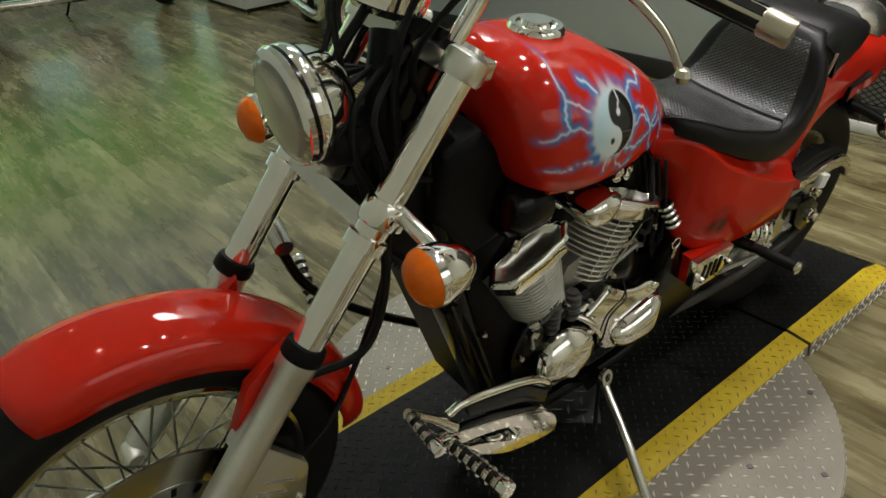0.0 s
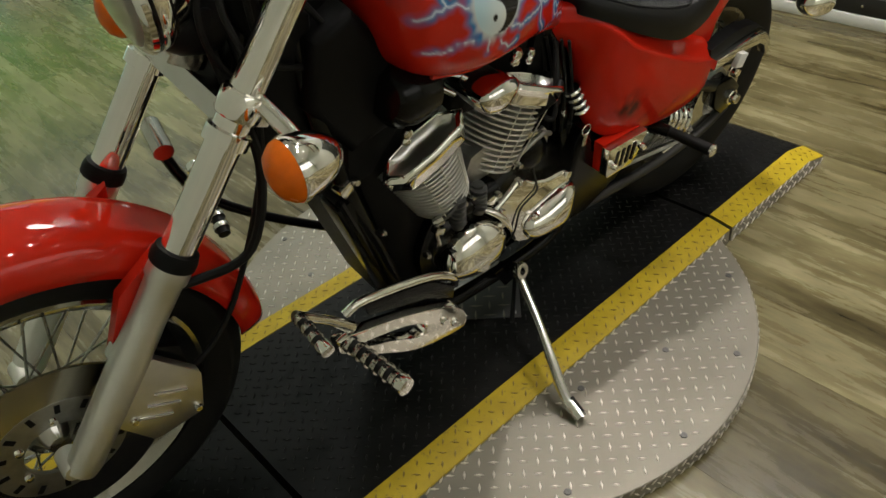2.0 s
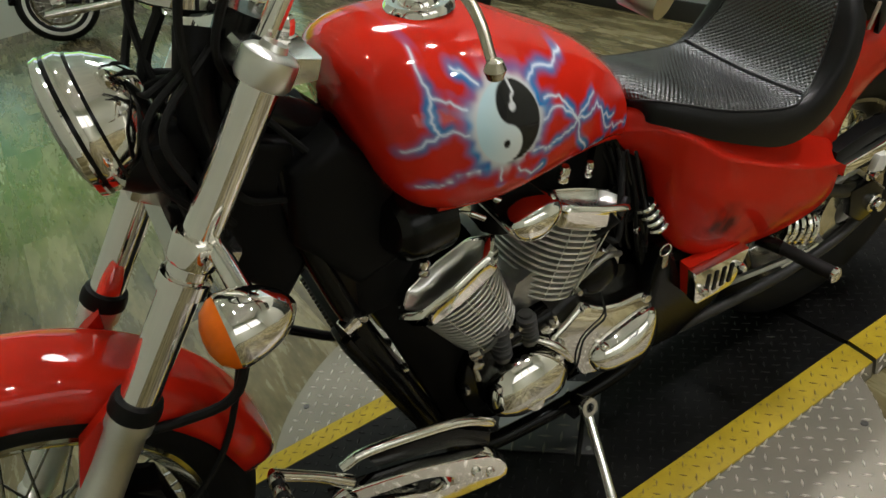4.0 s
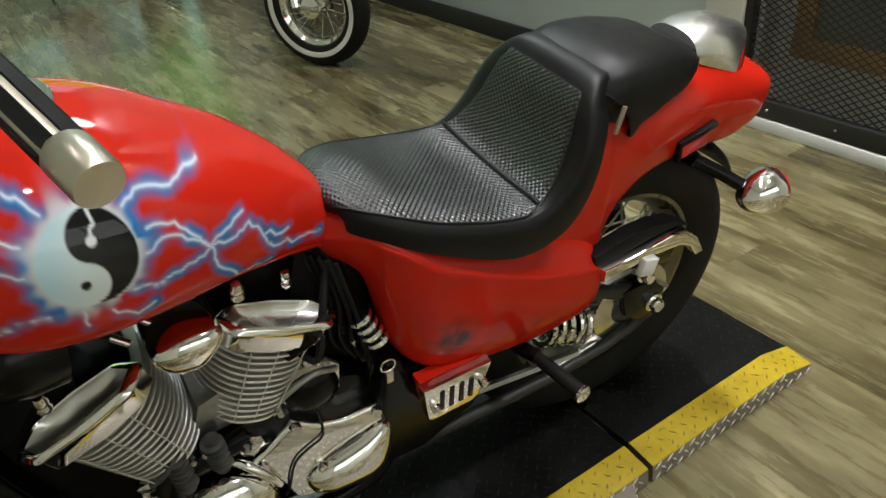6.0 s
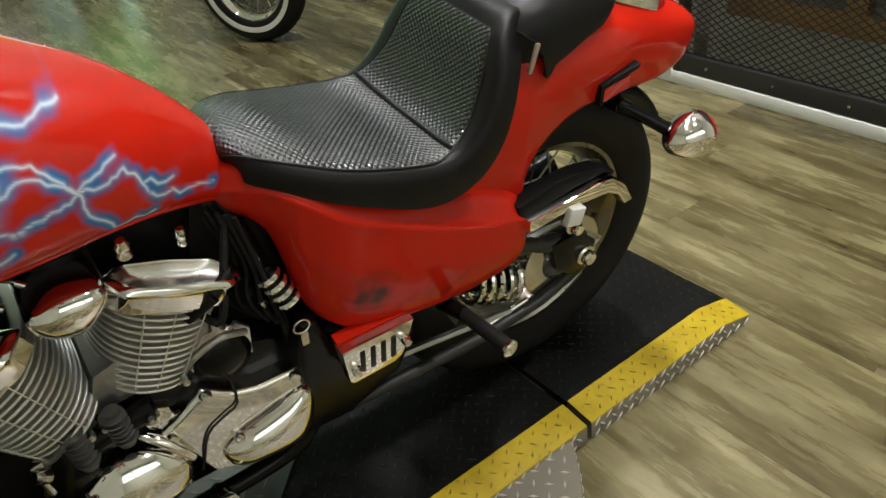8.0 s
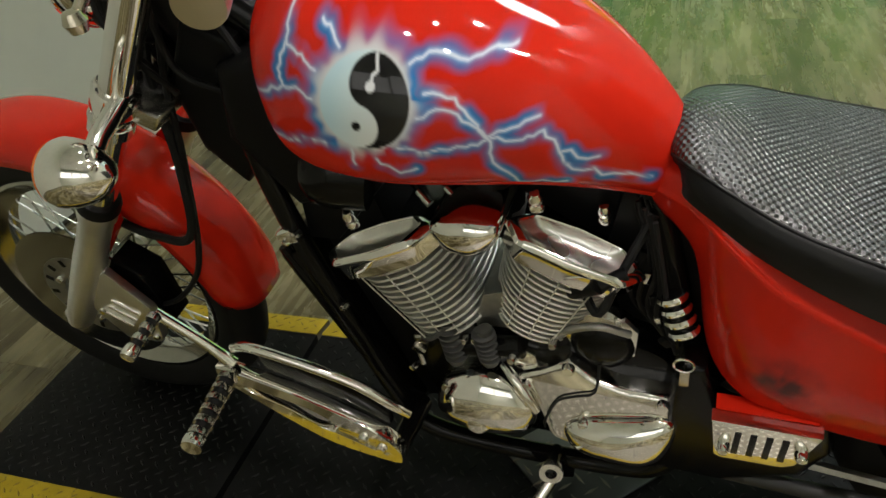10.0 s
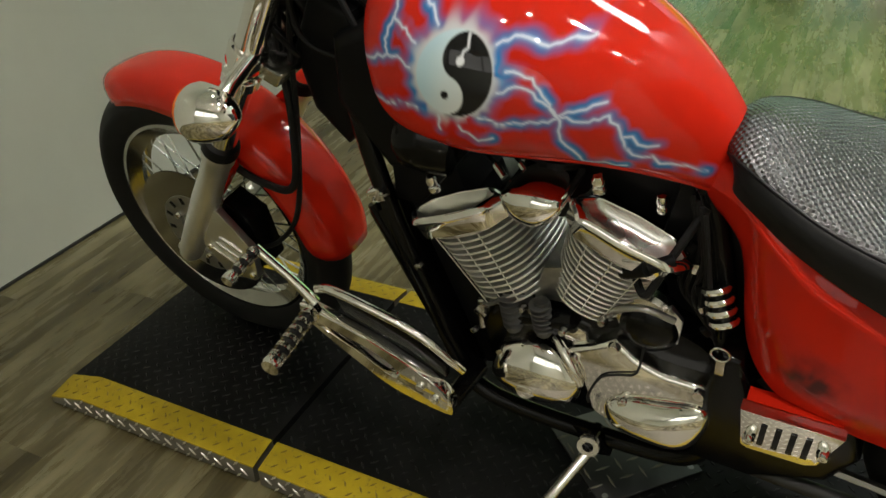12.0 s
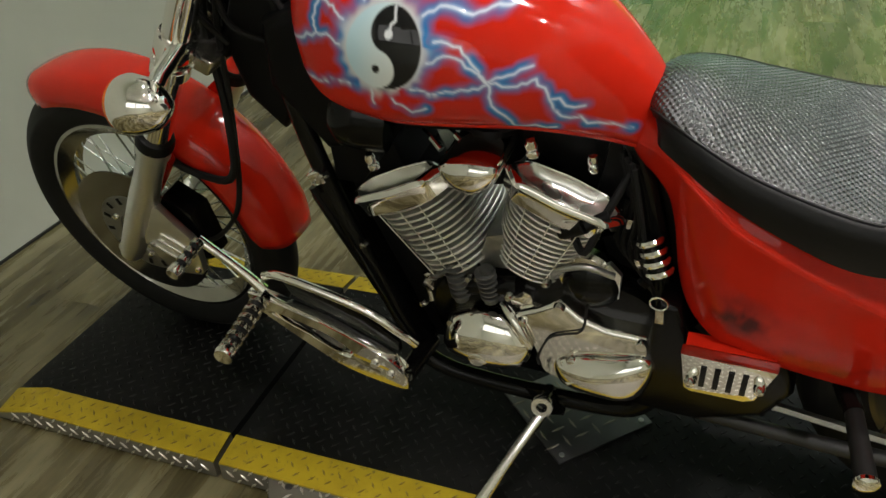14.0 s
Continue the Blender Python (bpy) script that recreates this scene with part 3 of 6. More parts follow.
bolt((-0.894, 0.884), (-0.899, 0.899), (-0.890, 0.922))
bolt((-0.844, 0.822), (-0.865, 0.828), (-0.896, 0.821), (-0.929, 0.823))
bolt((-0.797, 0.809), (-0.775, 0.788), (-0.756, 0.794))
bolt((-0.615, 0.788), (-0.577, 0.770))
bolt((-0.823, 0.817), (-0.823, 0.800))


def airbrush(ob, paint):
    """Colour attribute of a painted picture: rgb and, as alpha, how far it covers the red."""
    at = ob.data.color_attributes.new("airbrush", "FLOAT_COLOR", "POINT")
    co = np.empty(len(ob.data.vertices) * 3)
    ob.data.vertices.foreach_get("co", co)
    out = paint(co.reshape(-1, 3))
    at.data.foreach_set("color", out.ravel().astype(np.float32))


def way_to(P, line):
    best = np.full(len(P), 9.0)
    for a, b in zip(line, line[1:]):
        d = b - a
        t = np.clip(((P - a) @ d) / (d @ d), 0, 1)
        best = np.minimum(best, np.hypot(*(P - a - t[:, None] * d).T))
    return best


def jag(line, k, amp):
    out = [line[0]]
    for a, b in zip(line, line[1:]):
        d = b - a
        nrm = np.array([-d[1], d[0]])
        for i in range(1, k + 1):
            out.append(a + d * i / k + (nrm * random.uniform(-amp, amp) if i < k else 0))
    return out


def tank_picture(V):
    P = V[:, [0, 2]]
    n = len(P)
    rgb = np.zeros((n, 3))
    cov = np.zeros(n)

    def over(colour, a):
        nonlocal rgb, cov
        a = np.clip(a, 0, 1)
        new_cov = a + cov * (1 - a)
        safe = np.maximum(new_cov, 1e-6)
        rgb = (np.array(colour) * a[:, None] + rgb * (cov * (1 - a))[:, None]) / safe[:, None]
        cov = new_cov

    c = np.array((-0.8015, 0.8685))
    ax = np.array((0.020, 0.041))
    ax = ax / np.hypot(*ax)
    side = np.array((ax[1], -ax[0]))
    u, v = (P - c) @ ax, (P - c) @ side
    r = np.hypot(u, v)
    R = 0.0475
    ways = [way_to(P, jag(b, 4, 0.10)) for b in BOLTS]
    near = np.min(ways, axis=0)
    puff = np.array([noise.noise(Vector((p[0] * 34, p[1] * 34, 2.0))) for p in P])
    ang = np.arctan2(v, u)
    spike = np.array([noise.noise(Vector((math.cos(q) * 4.5, math.sin(q) * 4.5, 7.0))) for q in ang])
    lobe = np.clip(0.60 + 0.45 * np.cos(2 * ang - 2.2) + 0.9 * puff, 0.05, 1)
    mist = np.clip(0.55 + 1.7 * puff, 0, 1)
    out = np.maximum(r - R, 0)
    over((0.008, 0.150, 0.40), np.clip(1.8 * np.exp(-(near / 0.0100) ** 2) - 0.35, 0, 0.95) * mist)
    over((0.012, 0.200, 0.52), np.clip(1.8 * np.exp(-(out / (0.0195 + 0.012 * spike)) ** 2) - 0.4, 0, 1) * lobe)
    over((0.16, 0.42, 0.74), 0.80 * np.exp(-(near / 0.0032) ** 2) * np.clip(0.75 + 0.9 * puff, 0.3, 1))
    over((0.62, 0.66, 0.67), 0.95 * np.exp(-(out / np.clip(0.0065 + 0.011 * spike, 0.002, 0.02)) ** 2))
    over((0.74, 0.80, 0.88), 0.92 * np.exp(-(near / 0.0014) ** 2))
    up, down = np.hypot(u - R / 2, v) - R / 2, np.hypot(u + R / 2, v) - R / 2

    def soft(d):
        return np.clip(0.5 - d / 0.0018, 0, 1)

    shade = np.clip(0.5 + v / R * 0.6 + puff * 0.2, 0, 1)[:, None]
    inside = soft(r - R)
    pale = np.array((0.50, 0.70, 0.76)) * (1 - shade) + np.array((0.80, 0.80, 0.76)) * shade
    disc = pale
    for colour, d in (((0.012, 0.012, 0.012), np.minimum(np.maximum(-v, -down), up)), ((0.012, 0.012, 0.012), np.hypot(u + R / 2 - 0.001, v) - 0.0050), ((0.75, 0.78, 0.80), np.hypot(u - R / 2 + 0.004, v) - 0.0050), ((0.75, 0.78, 0.80), way_to(P, [c + ax * R * 0.95 - side * 0.006, c + ax * R * 0.72 + side * 0.001, c + ax * R * 0.62 - side * 0.002, c + ax * R * 0.45]) - 0.0014)):
        k = soft(d)[:, None]
        disc = disc * (1 - k) + np.array(colour) * k
    rgb = rgb * (1 - inside[:, None]) + disc * inside[:, None]
    cov = np.maximum(cov, inside)
    return np.c_[rgb, cov]


def art_paint(name, coat):
    m = Nodes(name)
    at = m.n("ShaderNodeAttribute")
    at.attribute_name = "airbrush"
    fine = m.noise(m.coords(), 9)
    red = m.ramp(fine, [(0.3, (0.545, 0.017, 0.007)), (0.7, (0.605, 0.020, 0.008))])
    return m.set(Base_Color=m.mix(at.outputs["Alpha"], red, at.outputs["Color"]), Roughness=0.5, Specular_IOR_Level=0.0, Coat_Weight=coat, Coat_Roughness=0.05)


ART = art_paint("airbrushed_red_paint", 0.80)
ART_DULL = art_paint("faded_airbrushed_paint", 0.55)

tank = part("fuel_tank", tank_bm(300, 400), ART, bike, "glossy red tank with yin-yang and blue lightning", 80)
airbrush(tank, tank_picture)
CAPC, CAPD = (-0.822, 0.0, 0.962), (0.06, 0, 1)
cap = part("fuel_cap", lathe([(0.044, 0.0), (0.047, 0.004), (0.046, 0.011), (0.042, 0.015), (0.034, 0.0145), (0.031, 0.010), (0.027, 0.0105), (0.025, 0.017), (0.022, 0.020), (0.0, 0.0205)], CAPC, CAPD, 36), CHROME, tank, "chrome locking fuel cap")
# rolled lower lip of the tank
lip = []
for s in spline([np.array(t) for t in TANK[3:-1]], 4):
    lip.append((s[0], -s[3] * 0.80, s[2] + 0.083 * (s[1] - s[2]) - 0.001))
part("tank_lip", tube(lip, 0.0045, 8), RED, tank)

# body: rear fender shell with a swelling side panel on either side
FENDER = [(-0.165, 0.625, 0.540, 0.110), (-0.130, 0.680, 0.528, 0.114), (-0.100, 0.725, 0.512, 0.117), (-0.075, 0.750, 0.505, 0.119), (-0.055, 0.766, 0.505, 0.120), (-0.046, 0.773, 0.520, 0.120), (-0.038, 0.779, 0.560, 0.119), (-0.010, 0.790, 0.602, 0.117), (0.045, 0.796, 0.634, 0.114), (0.110, 0.797, 0.641, 0.108), (0.190, 0.790, 0.634, 0.100), (0.280, 0.768, 0.626, 0.091), (0.355, 0.735, 0.634, 0.076), (0.405, 0.705, 0.648, 0.052), (0.424, 0.682, 0.666, 0.022)]
rings = []
for s in spline([np.array(b) for b in FENDER], 6):
    x, zt, zb, w = s
    half = []
    crown = min(1.0, max(0.0, (x + 0.10) / 0.20))
    for j in range(25):
        t = j / 24
        q = max(0.0, (t - 0.45) / 0.55)
        square = 0.96 + 0.04 * math.sin(t * math.pi) - 0.05 * t
        k = square * (1 - crown) + crown * (0.93 + 0.07 * min(t / 0.3, 1)) * max(0.0, 1 - q ** 2.4) ** 0.5
        half.append((x, -w * k, zb + (zt - zb) * t))
    rings.append(half + [(x, -y, z) for x, y, z in half[::-1]])

# side panel: x, then half width and height of its lower edge, its belly, its shoulder and the shelf under the seat
PANEL = [
    (-0.532, 0.026, 0.668, 0.040, 0.678, 0.046, 0.698, 0.036, 0.722),
    (-0.512, 0.040, 0.655, 0.056, 0.670, 0.062, 0.697, 0.050, 0.724),
    (-0.490, 0.054, 0.642, 0.072, 0.662, 0.079, 0.698, 0.064, 0.724),
    (-0.470, 0.068, 0.620, 0.088, 0.650, 0.096, 0.696, 0.080, 0.720),
    (-0.458, 0.078, 0.575, 0.098, 0.630, 0.108, 0.692, 0.090, 0.714),
    (-0.449, 0.086, 0.515, 0.108, 0.598, 0.116, 0.688, 0.096, 0.709),
    (-0.436, 0.098, 0.472, 0.120, 0.570, 0.125, 0.680, 0.103, 0.703),
    (-0.414, 0.114, 0.444, 0.134, 0.548, 0.135, 0.664, 0.110, 0.690),
    (-0.380, 0.128, 0.424, 0.146, 0.524, 0.143, 0.636, 0.114, 0.668),
    (-0.320, 0.137, 0.411, 0.153, 0.502, 0.150, 0.605, 0.118, 0.640),
    (-0.250, 0.139, 0.400, 0.155, 0.480, 0.152, 0.571, 0.117, 0.610),
    (-0.180, 0.138, 0.393, 0.153, 0.460, 0.150, 0.538, 0.114, 0.580),
    (-0.120, 0.136, 0.394, 0.149, 0.448, 0.147, 0.515, 0.113, 0.560),
    (-0.085, 0.135, 0.400, 0.145, 0.446, 0.144, 0.504, 0.113, 0.546),
    (-0.064, 0.134, 0.410, 0.141, 0.450, 0.141, 0.496, 0.113, 0.530),
    (-0.052, 0.133, 0.430, 0.137, 0.458, 0.137, 0.488, 0.114, 0.514),
    (-0.046, 0.118, 0.450, 0.121, 0.466, 0.121, 0.487, 0.108, 0.500),
]


def panel_bm(side):
    out = []
    for q in spline(PANEL, 14):
        x, c = q[0], [(q[i], q[i + 1]) for i in (1, 3, 5, 7)]
        mix = lambda p, r, k: (p[0] + (r[0] - p[0]) * k, p[1] + (r[1] - p[1]) * k)
        c = [(c[0][0] - 0.022, c[0][1] + 0.010), c[0], c[1], mix(c[2], c[1], 0.16), c[2], mix(c[2], c[3], 0.20), c[3], (c[3][0] - 0.030, c[3][1] + 0.004)]
        out.append([(x, side * p[0], p[1]) for p in spline(c, 9)])
    return loft(out, False, False)


def body_picture(V):
    P = V[:, [0, 2]]
    n1 = np.array([noise.fractal(Vector((p[0] * 42, p[1] * 42, 5.0)), 1.0, 2.0, 4) for p in P])
    d = np.hypot((P[:, 0] + 0.358) / 0.042, (P[:, 1] - 0.496) / 0.040)
    a = np.clip(1.25 - d, 0, 1) * np.clip(0.55 + 0.9 * n1, 0, 1)
    tail = np.abs(P[:, 1] - 0.440 - 0.012 * np.sin(P[:, 0] * 60)) / 0.010
    b = np.clip(1 - tail, 0, 1) * np.clip((P[:, 0] + 0.34) / 0.05, 0, 1) * np.clip((-0.10 - P[:, 0]) / 0.08, 0, 1) * np.clip(0.5 + n1, 0, 1) * 0.6
    cov = np.maximum(np.minimum(a * 1.25, 0.92), b) * (V[:, 1] < 0)
    return np.c_[np.tile((0.050, 0.006, 0.006), (len(P), 1)), cov]


body = shell(part("body_shell", loft(rings, False, False), RED, bike, "glossy red rear fender", 70), 0.004)
for side in (-1, 1):
    flank = shell(part("side_panel", panel_bm(side), ART_DULL, body, "red side panel with faded dark artwork", 60), 0.003 * side)
    airbrush(flank, body_picture)
part("reflector", box((0.150, -0.106, 0.658), (0.062, 0.012, 0.026), 0.003, (0, -8, 3)), RED_LENS, bike, "small dark red side reflector")
part("reflector_rim", slab([(0.112, 0.636), (0.110, 0.676), (0.196, 0.692), (0.194, 0.683), (0.118, 0.668), (0.119, 0.638)], -0.114, -0.100, 0.002), BLACK_MATT, bike)

# tail light
TL = []
for i in range(15):
    t = i / 14
    x = 0.168 + 0.098 * t
    zb = 0.786 - 0.038 * t
    h = 0.022 + 0.046 * math.sin(math.pi * (0.12 + 0.56 * t)) ** 0.9
    w = 0.058 + 0.012 * math.sin(math.pi * t * 0.6)
    TL.append([(x + 0.050 * t * math.sin(a) ** 2, w * math.copysign(abs(math.cos(a)) ** 0.75, math.cos(a)), zb + h * max(0, math.sin(a)) ** 0.8) for a in [math.pi * j / 22 for j in range(23)]])
tail = part("tail_light", loft(TL, True, True), ALU, bike, "polished metal shell of the tail light")
TR = []
for i in range(8):
    t = i / 7
    x = 0.265 + 0.052 * t
    h = 0.062 * (1 - 0.55 * t * t)
    w = 0.068 * (1 - 0.4 * t * t)
    TR.append([(x + 0.050 * (1 - 0.4 * t) * math.sin(a) ** 2, w * math.cos(a), 0.738 - 0.020 * t + h * max(0, math.sin(a)) ** 0.8) for a in [math.pi * j / 22 for j in range(23)]])
part("tail_lens", loft(TR, True, True), RED_LENS, tail, "red tail light lens")


# seat
def seat_material():
    m = Nodes("basket_weave_vinyl")
    uv = m.n("ShaderNodeUVMap")
    uv.uv_map = "weave"
    sep = m.n("ShaderNodeSeparateXYZ")
    m.l(uv.outputs[0], sep.inputs[0])
    a = m.math("SINE", m.math("MULTIPLY", sep.outputs[0], 2 * math.pi / 0.0095))
    b = m.math("SINE", m.math("MULTIPLY", sep.outputs[1], 2 * math.pi / 0.0105))
    h2 = m.math("ADD", m.math("MULTIPLY", m.math("MULTIPLY", a, b), 0.5), 0.5)
    grain = m.noise(m.coords(), 300, 3)
    m.set(Base_Color=m.ramp(m.noise(m.coords(), 20), [(0.3, (0.009, 0.009, 0.009)), (0.7, (0.014, 0.014, 0.0135))]), Roughness=0.27)
    m.set(Specular_IOR_Level=0.8)
    m.bump(m.math("ADD", m.math("POWER", h2, 0.8), m.math("MULTIPLY", grain, 0.08)), 1.0, 0.0013)
    return m.mat


WEAVE = seat_material()
VINYL = plain("smooth_vinyl", (0.006, 0.006, 0.006), 0.40, vary=0.25, scale=180, bump=0.12, Specular_IOR_Level=0.24)


def saddle(stations, prof, steps=6):
    """Upholstered body: stations give the middle line (x, z), half width, thickness and dish; prof the section."""
    st = spline([np.array(s) for s in stations], steps)
    rings = []
    for i, s in enumerate(st):
        a, b = st[max(i - 1, 0)], st[min(i + 1, len(st) - 1)]
        d = np.array((b[0] - a[0], b[1] - a[1]))
        d /= max(np.hypot(*d), 1e-6)
        nx, nz = -d[1], d[0]
        ring = []
        for f, h in prof:
            off = -s[3] * h - s[4] * (1 - f * f) * (1 if h < 0.2 else 0)
            ring.append((s[0] + nx * off, s[2] * f, s[1] + nz * off))
        rings.append(ring)
    return rings


SEAT = [(-0.512, 0.738, 0.040, 0.030, -0.012), (-0.490, 0.747, 0.080, 0.034, -0.020), (-0.440, 0.735, 0.114, 0.037, -0.020), (-0.380, 0.714, 0.136, 0.046, -0.014), (-0.310, 0.696, 0.150, 0.058, -0.006), (-0.245, 0.685, 0.157, 0.070, 0.006), (-0.205, 0.690, 0.158, 0.070, 0.010), (-0.175, 0.711, 0.157, 0.060, 0.010), (-0.152, 0.741, 0.152, 0.050, 0.008), (-0.137, 0.770, 0.145, 0.044, 0.005), (-0.123, 0.799, 0.133, 0.044, 0.002), (-0.106, 0.822, 0.118, 0.048, 0.000), (-0.078, 0.838, 0.102, 0.050, -0.003), (-0.036, 0.838, 0.088, 0.056, -0.004)]
SEC = [(-1.0, 1.0), (-1.03, 0.62), (-1.02, 0.30), (-0.985, 0.10), (-0.92, 0.02), (-0.80, 0.0), (-0.6, 0.0), (-0.4, 0.0), (-0.2, 0.0), (0.0, 0.0), (0.2, 0.0), (0.4, 0.0), (0.6, 0.0), (0.8, 0.0), (0.92, 0.02), (0.985, 0.10), (1.02, 0.30), (1.03, 0.62), (1.0, 1.0)]
sr = saddle(SEAT, SEC)
seat = part("rider_seat", loft(sr, True, True), VINYL, bike, "black vinyl step-up rider seat", 60)
# woven panel laid over the middle of the seat
prof2 = [(-0.935, 0.03)] + [(-0.915 + 1.83 * i / 40, -0.035 if i not in (0, 40) else 0.0) for i in range(41)] + [(0.935, 0.03)]
pr = saddle(SEAT, prof2, 10)[4:-20]
pr = [[(x, y * (1 - 0.17 * min(1.0, max(0.0, (ring[21][0] + 0.235) / 0.09))), z) for x, y, z in ring] for ring in pr]
pan = bmesh.new()
lay = pan.loops.layers.uv.new("weave")
grid = [[pan.verts.new(p) for p in ring] for ring in pr]
run = [0.0]
for a, b in zip(pr, pr[1:]):
    run.append(run[-1] + math.dist(a[21], b[21]))
for i in range(len(grid) - 1):
    for j in range(len(grid[0]) - 1):
        f = pan.faces.new((grid[i][j], grid[i][j + 1], grid[i + 1][j + 1], grid[i + 1][j]))
        for lp, (a, b) in zip(f.loops, ((i, j), (i, j + 1), (i + 1, j + 1), (i + 1, j))):
            lp[lay].uv = (run[a], pr[a][b][1])
bmesh.ops.recalc_face_normals(pan, faces=pan.faces)
if sum(f.normal.z for f in pan.faces) < 0:
    bmesh.ops.reverse_faces(pan, faces=pan.faces)
part("woven_panel", pan, WEAVE, seat, "black basket-weave vinyl panel", 60)
seam_at = min(range(len(pr)), key=lambda i: abs(pr[i][21][0] + 0.207))
part("seat_seam", tube([Vector(p) + Vector((0, 0, 0.0012)) for p in pr[seam_at][1:-1]], 0.0028, 8), VINYL, seat)
part("seat_piping", tube([Vector(r[0]) for r in pr] + [Vector(r[-1]) for r in pr][::-1], 0.0022, 8), VINYL, seat)

PAD = [(-0.104, 0.790, 0.108, 0.070, 0.0), (-0.080, 0.832, 0.116, 0.118, 0.0), (-0.030, 0.850, 0.119, 0.112, 0.0), (0.040, 0.846, 0.116, 0.087, 0.0), (0.100, 0.833, 0.108, 0.058, 0.0), (0.138, 0.822, 0.094, 0.040, 0.0), (0.158, 0.806, 0.076, 0.020, 0.0), (0.166, 0.798, 0.050, 0.010, 0.0)]
SEC2 = [(-1.0, 1.0), (-1.03, 0.6), (-0.98, 0.28), (-0.86, 0.10), (-0.65, 0.02), (-0.35, 0.0), (0.0, -0.02), (0.35, 0.0), (0.65, 0.02), (0.86, 0.10), (0.98, 0.28), (1.03, 0.6), (1.0, 1.0)]
pad = part("passenger_pad", loft(saddle(PAD, SEC2), True, True), VINYL, bike, "smooth black vinyl passenger pad", 60)
pad_edge = saddle(PAD, SEC2)[5]
part("pad_piping", tube([Vector(p) for p in pad_edge], 0.003, 8), VINYL, pad)
part("pad_tag", box((-0.054, -0.1245, 0.776), (0.008, 0.004, 0.046), 0.001, (0, 14, 0)), plain("tag_cloth", (0.36, 0.27, 0.2), 0.7), pad, "small tan cloth tag")

# ---- frame, engine and controls ----
for s in (-1, 1):
    part("frame_rail", tube([(-1.060, s * 0.035, 0.860), (-1.052, s * 0.060, 0.720), (-1.012, s * 0.080, 0.540), (-0.958, s * 0.092, 0.370), (-0.918, s * 0.100, 0.250), (-0.880, s * 0.105, 0.185), (-0.780, s * 0.105, 0.160), (-0.560, s * 0.105, 0.165), (-0.480, s * 0.108, 0.210), (-0.458, s * 0.096, 0.320), (-0.476, s * 0.066, 0.480), (-0.506, s * 0.046, 0.620), (-0.535, s * 0.035, 0.690)], 0.0165, 14, 5), BLACK, bike)
part("backbone", tube([(-1.06, 0, 0.90), (-0.90, 0, 0.79), (-0.60, 0, 0.72), (-0.45, 0, 0.66), (-0.10, 0, 0.56)], 0.032, 14, 4), BLACK, bike)
part("neck_cover", add(slab([(-1.056, 0.845), (-0.985, 0.872), (-0.925, 0.800), (-0.890, 0.740), (-0.905, 0.655), (-1.000, 0.630), (-1.075, 0.740)], -0.082, 0.082, 0.020, 3), slab([(-1.000, 0.700), (-0.890, 0.765), (-0.700, 0.745), (-0.640, 0.715), (-0.700, 0.690), (-0.860, 0.680), (-0.960, 0.560), (-1.010, 0.560)], -0.070, 0.070, 0.012, 2)), DEEP, bike, "matt black frame neck cover")
part("steering_shroud", slab([(-1.160, 0.800), (-1.100, 0.900), (-1.035, 0.870), (-1.045, 0.700), (-1.095, 0.640), (-1.148, 0.700)], -0.055, 0.060, 0.014, 3), DEEP, bike, "matt black steering head shroud")
part("engine_guard", slab([(-1.020, 0.700), (-0.900, 0.700), (-0.860, 0.520), (-0.825, 0.380), (-0.840, 0.210), (-0.885, 0.200), (-0.920, 0.330), (-0.975, 0.520)], -0.062, 0.062, 0.008), DEEP, bike)
part("air_duct", lathe([(0.0, 0), (0.034, 0.003), (0.050, 0.02), (0.054, 0.05), (0.050, 0.09), (0.0, 0.092)], (-0.955, -0.098, 0.725), (0.55, 0.10, -0.12), 24), BLACK, bike)

part("under_tank_panel", slab([(-0.960, 0.740), (-0.700, 0.735), (-0.500, 0.700), (-0.470, 0.600), (-0.560, 0.560), (-0.700, 0.660), (-0.900, 0.660)], -0.030, 0.050, 0.006), BLACK_MATT, bike)
# radiator
RTILT = -20
rad = part("radiator", box((-0.965, 0.008, 0.375), (0.030, 0.176, 0.390), 0.006, (0, RTILT, 0)), BLACK_MATT, bike, "black finned radiator behind the front wheel")
for i in range(13):
    part("radiator_fin", box((-0.9810, -0.032 + i * 0.0104, 0.369), (0.008, 0.0040, 0.372), 0.0, (0, RTILT, 0)), DARK_FIN, rad)
part("radiator_frame", tube([(-1.042, -0.092, 0.560), (-0.910, -0.092, 0.200), (-0.910, 0.108, 0.200), (-1.042, 0.108, 0.560)], 0.008, 8), BLACK, rad)
part("radiator_tank", box((-0.968, -0.068, 0.378), (0.046, 0.056, 0.37), 0.008, (0, RTILT, 0)), BLACK, rad, "gloss black side tank")
part("filler_box", box((-1.030, -0.086, 0.580), (0.026, 0.022, 0.024), 0.003, (0, -20, 12)), CHROME, rad, "small bright metal box")

# crankcase
case = [(-0.865, 0.330), (-0.820, 0.415), (-0.740, 0.460), (-0.640, 0.462), (-0.560, 0.450), (-0.480, 0.410), (-0.462, 0.320), (-0.490, 0.230), (-0.580, 0.190), (-0.800, 0.195), (-0.855, 0.250)]
engine = part("crankcase", slab([tuple(p) for p in spline(case, 3, True)], -0.084, 0.110, 0.012), BLACK, bike, "black and alloy engine crankcase")
part("case_upper", slab([(-0.770, 0.430), (-0.745, 0.505), (-0.700, 0.520), (-0.650, 0.500), (-0.610, 0.445)], -0.085, 0.085, 0.010), CAST, engine)
part("gear_cover", lathe([(0.040, 0), (0.046, 0.020), (0.041, 0.028), (0.030, 0.030), (0.028, 0.026), (0.0, 0.026)], (-0.588, -0.056, 0.452), (0, -1, 0), 32), CHROME_DULL, engine)
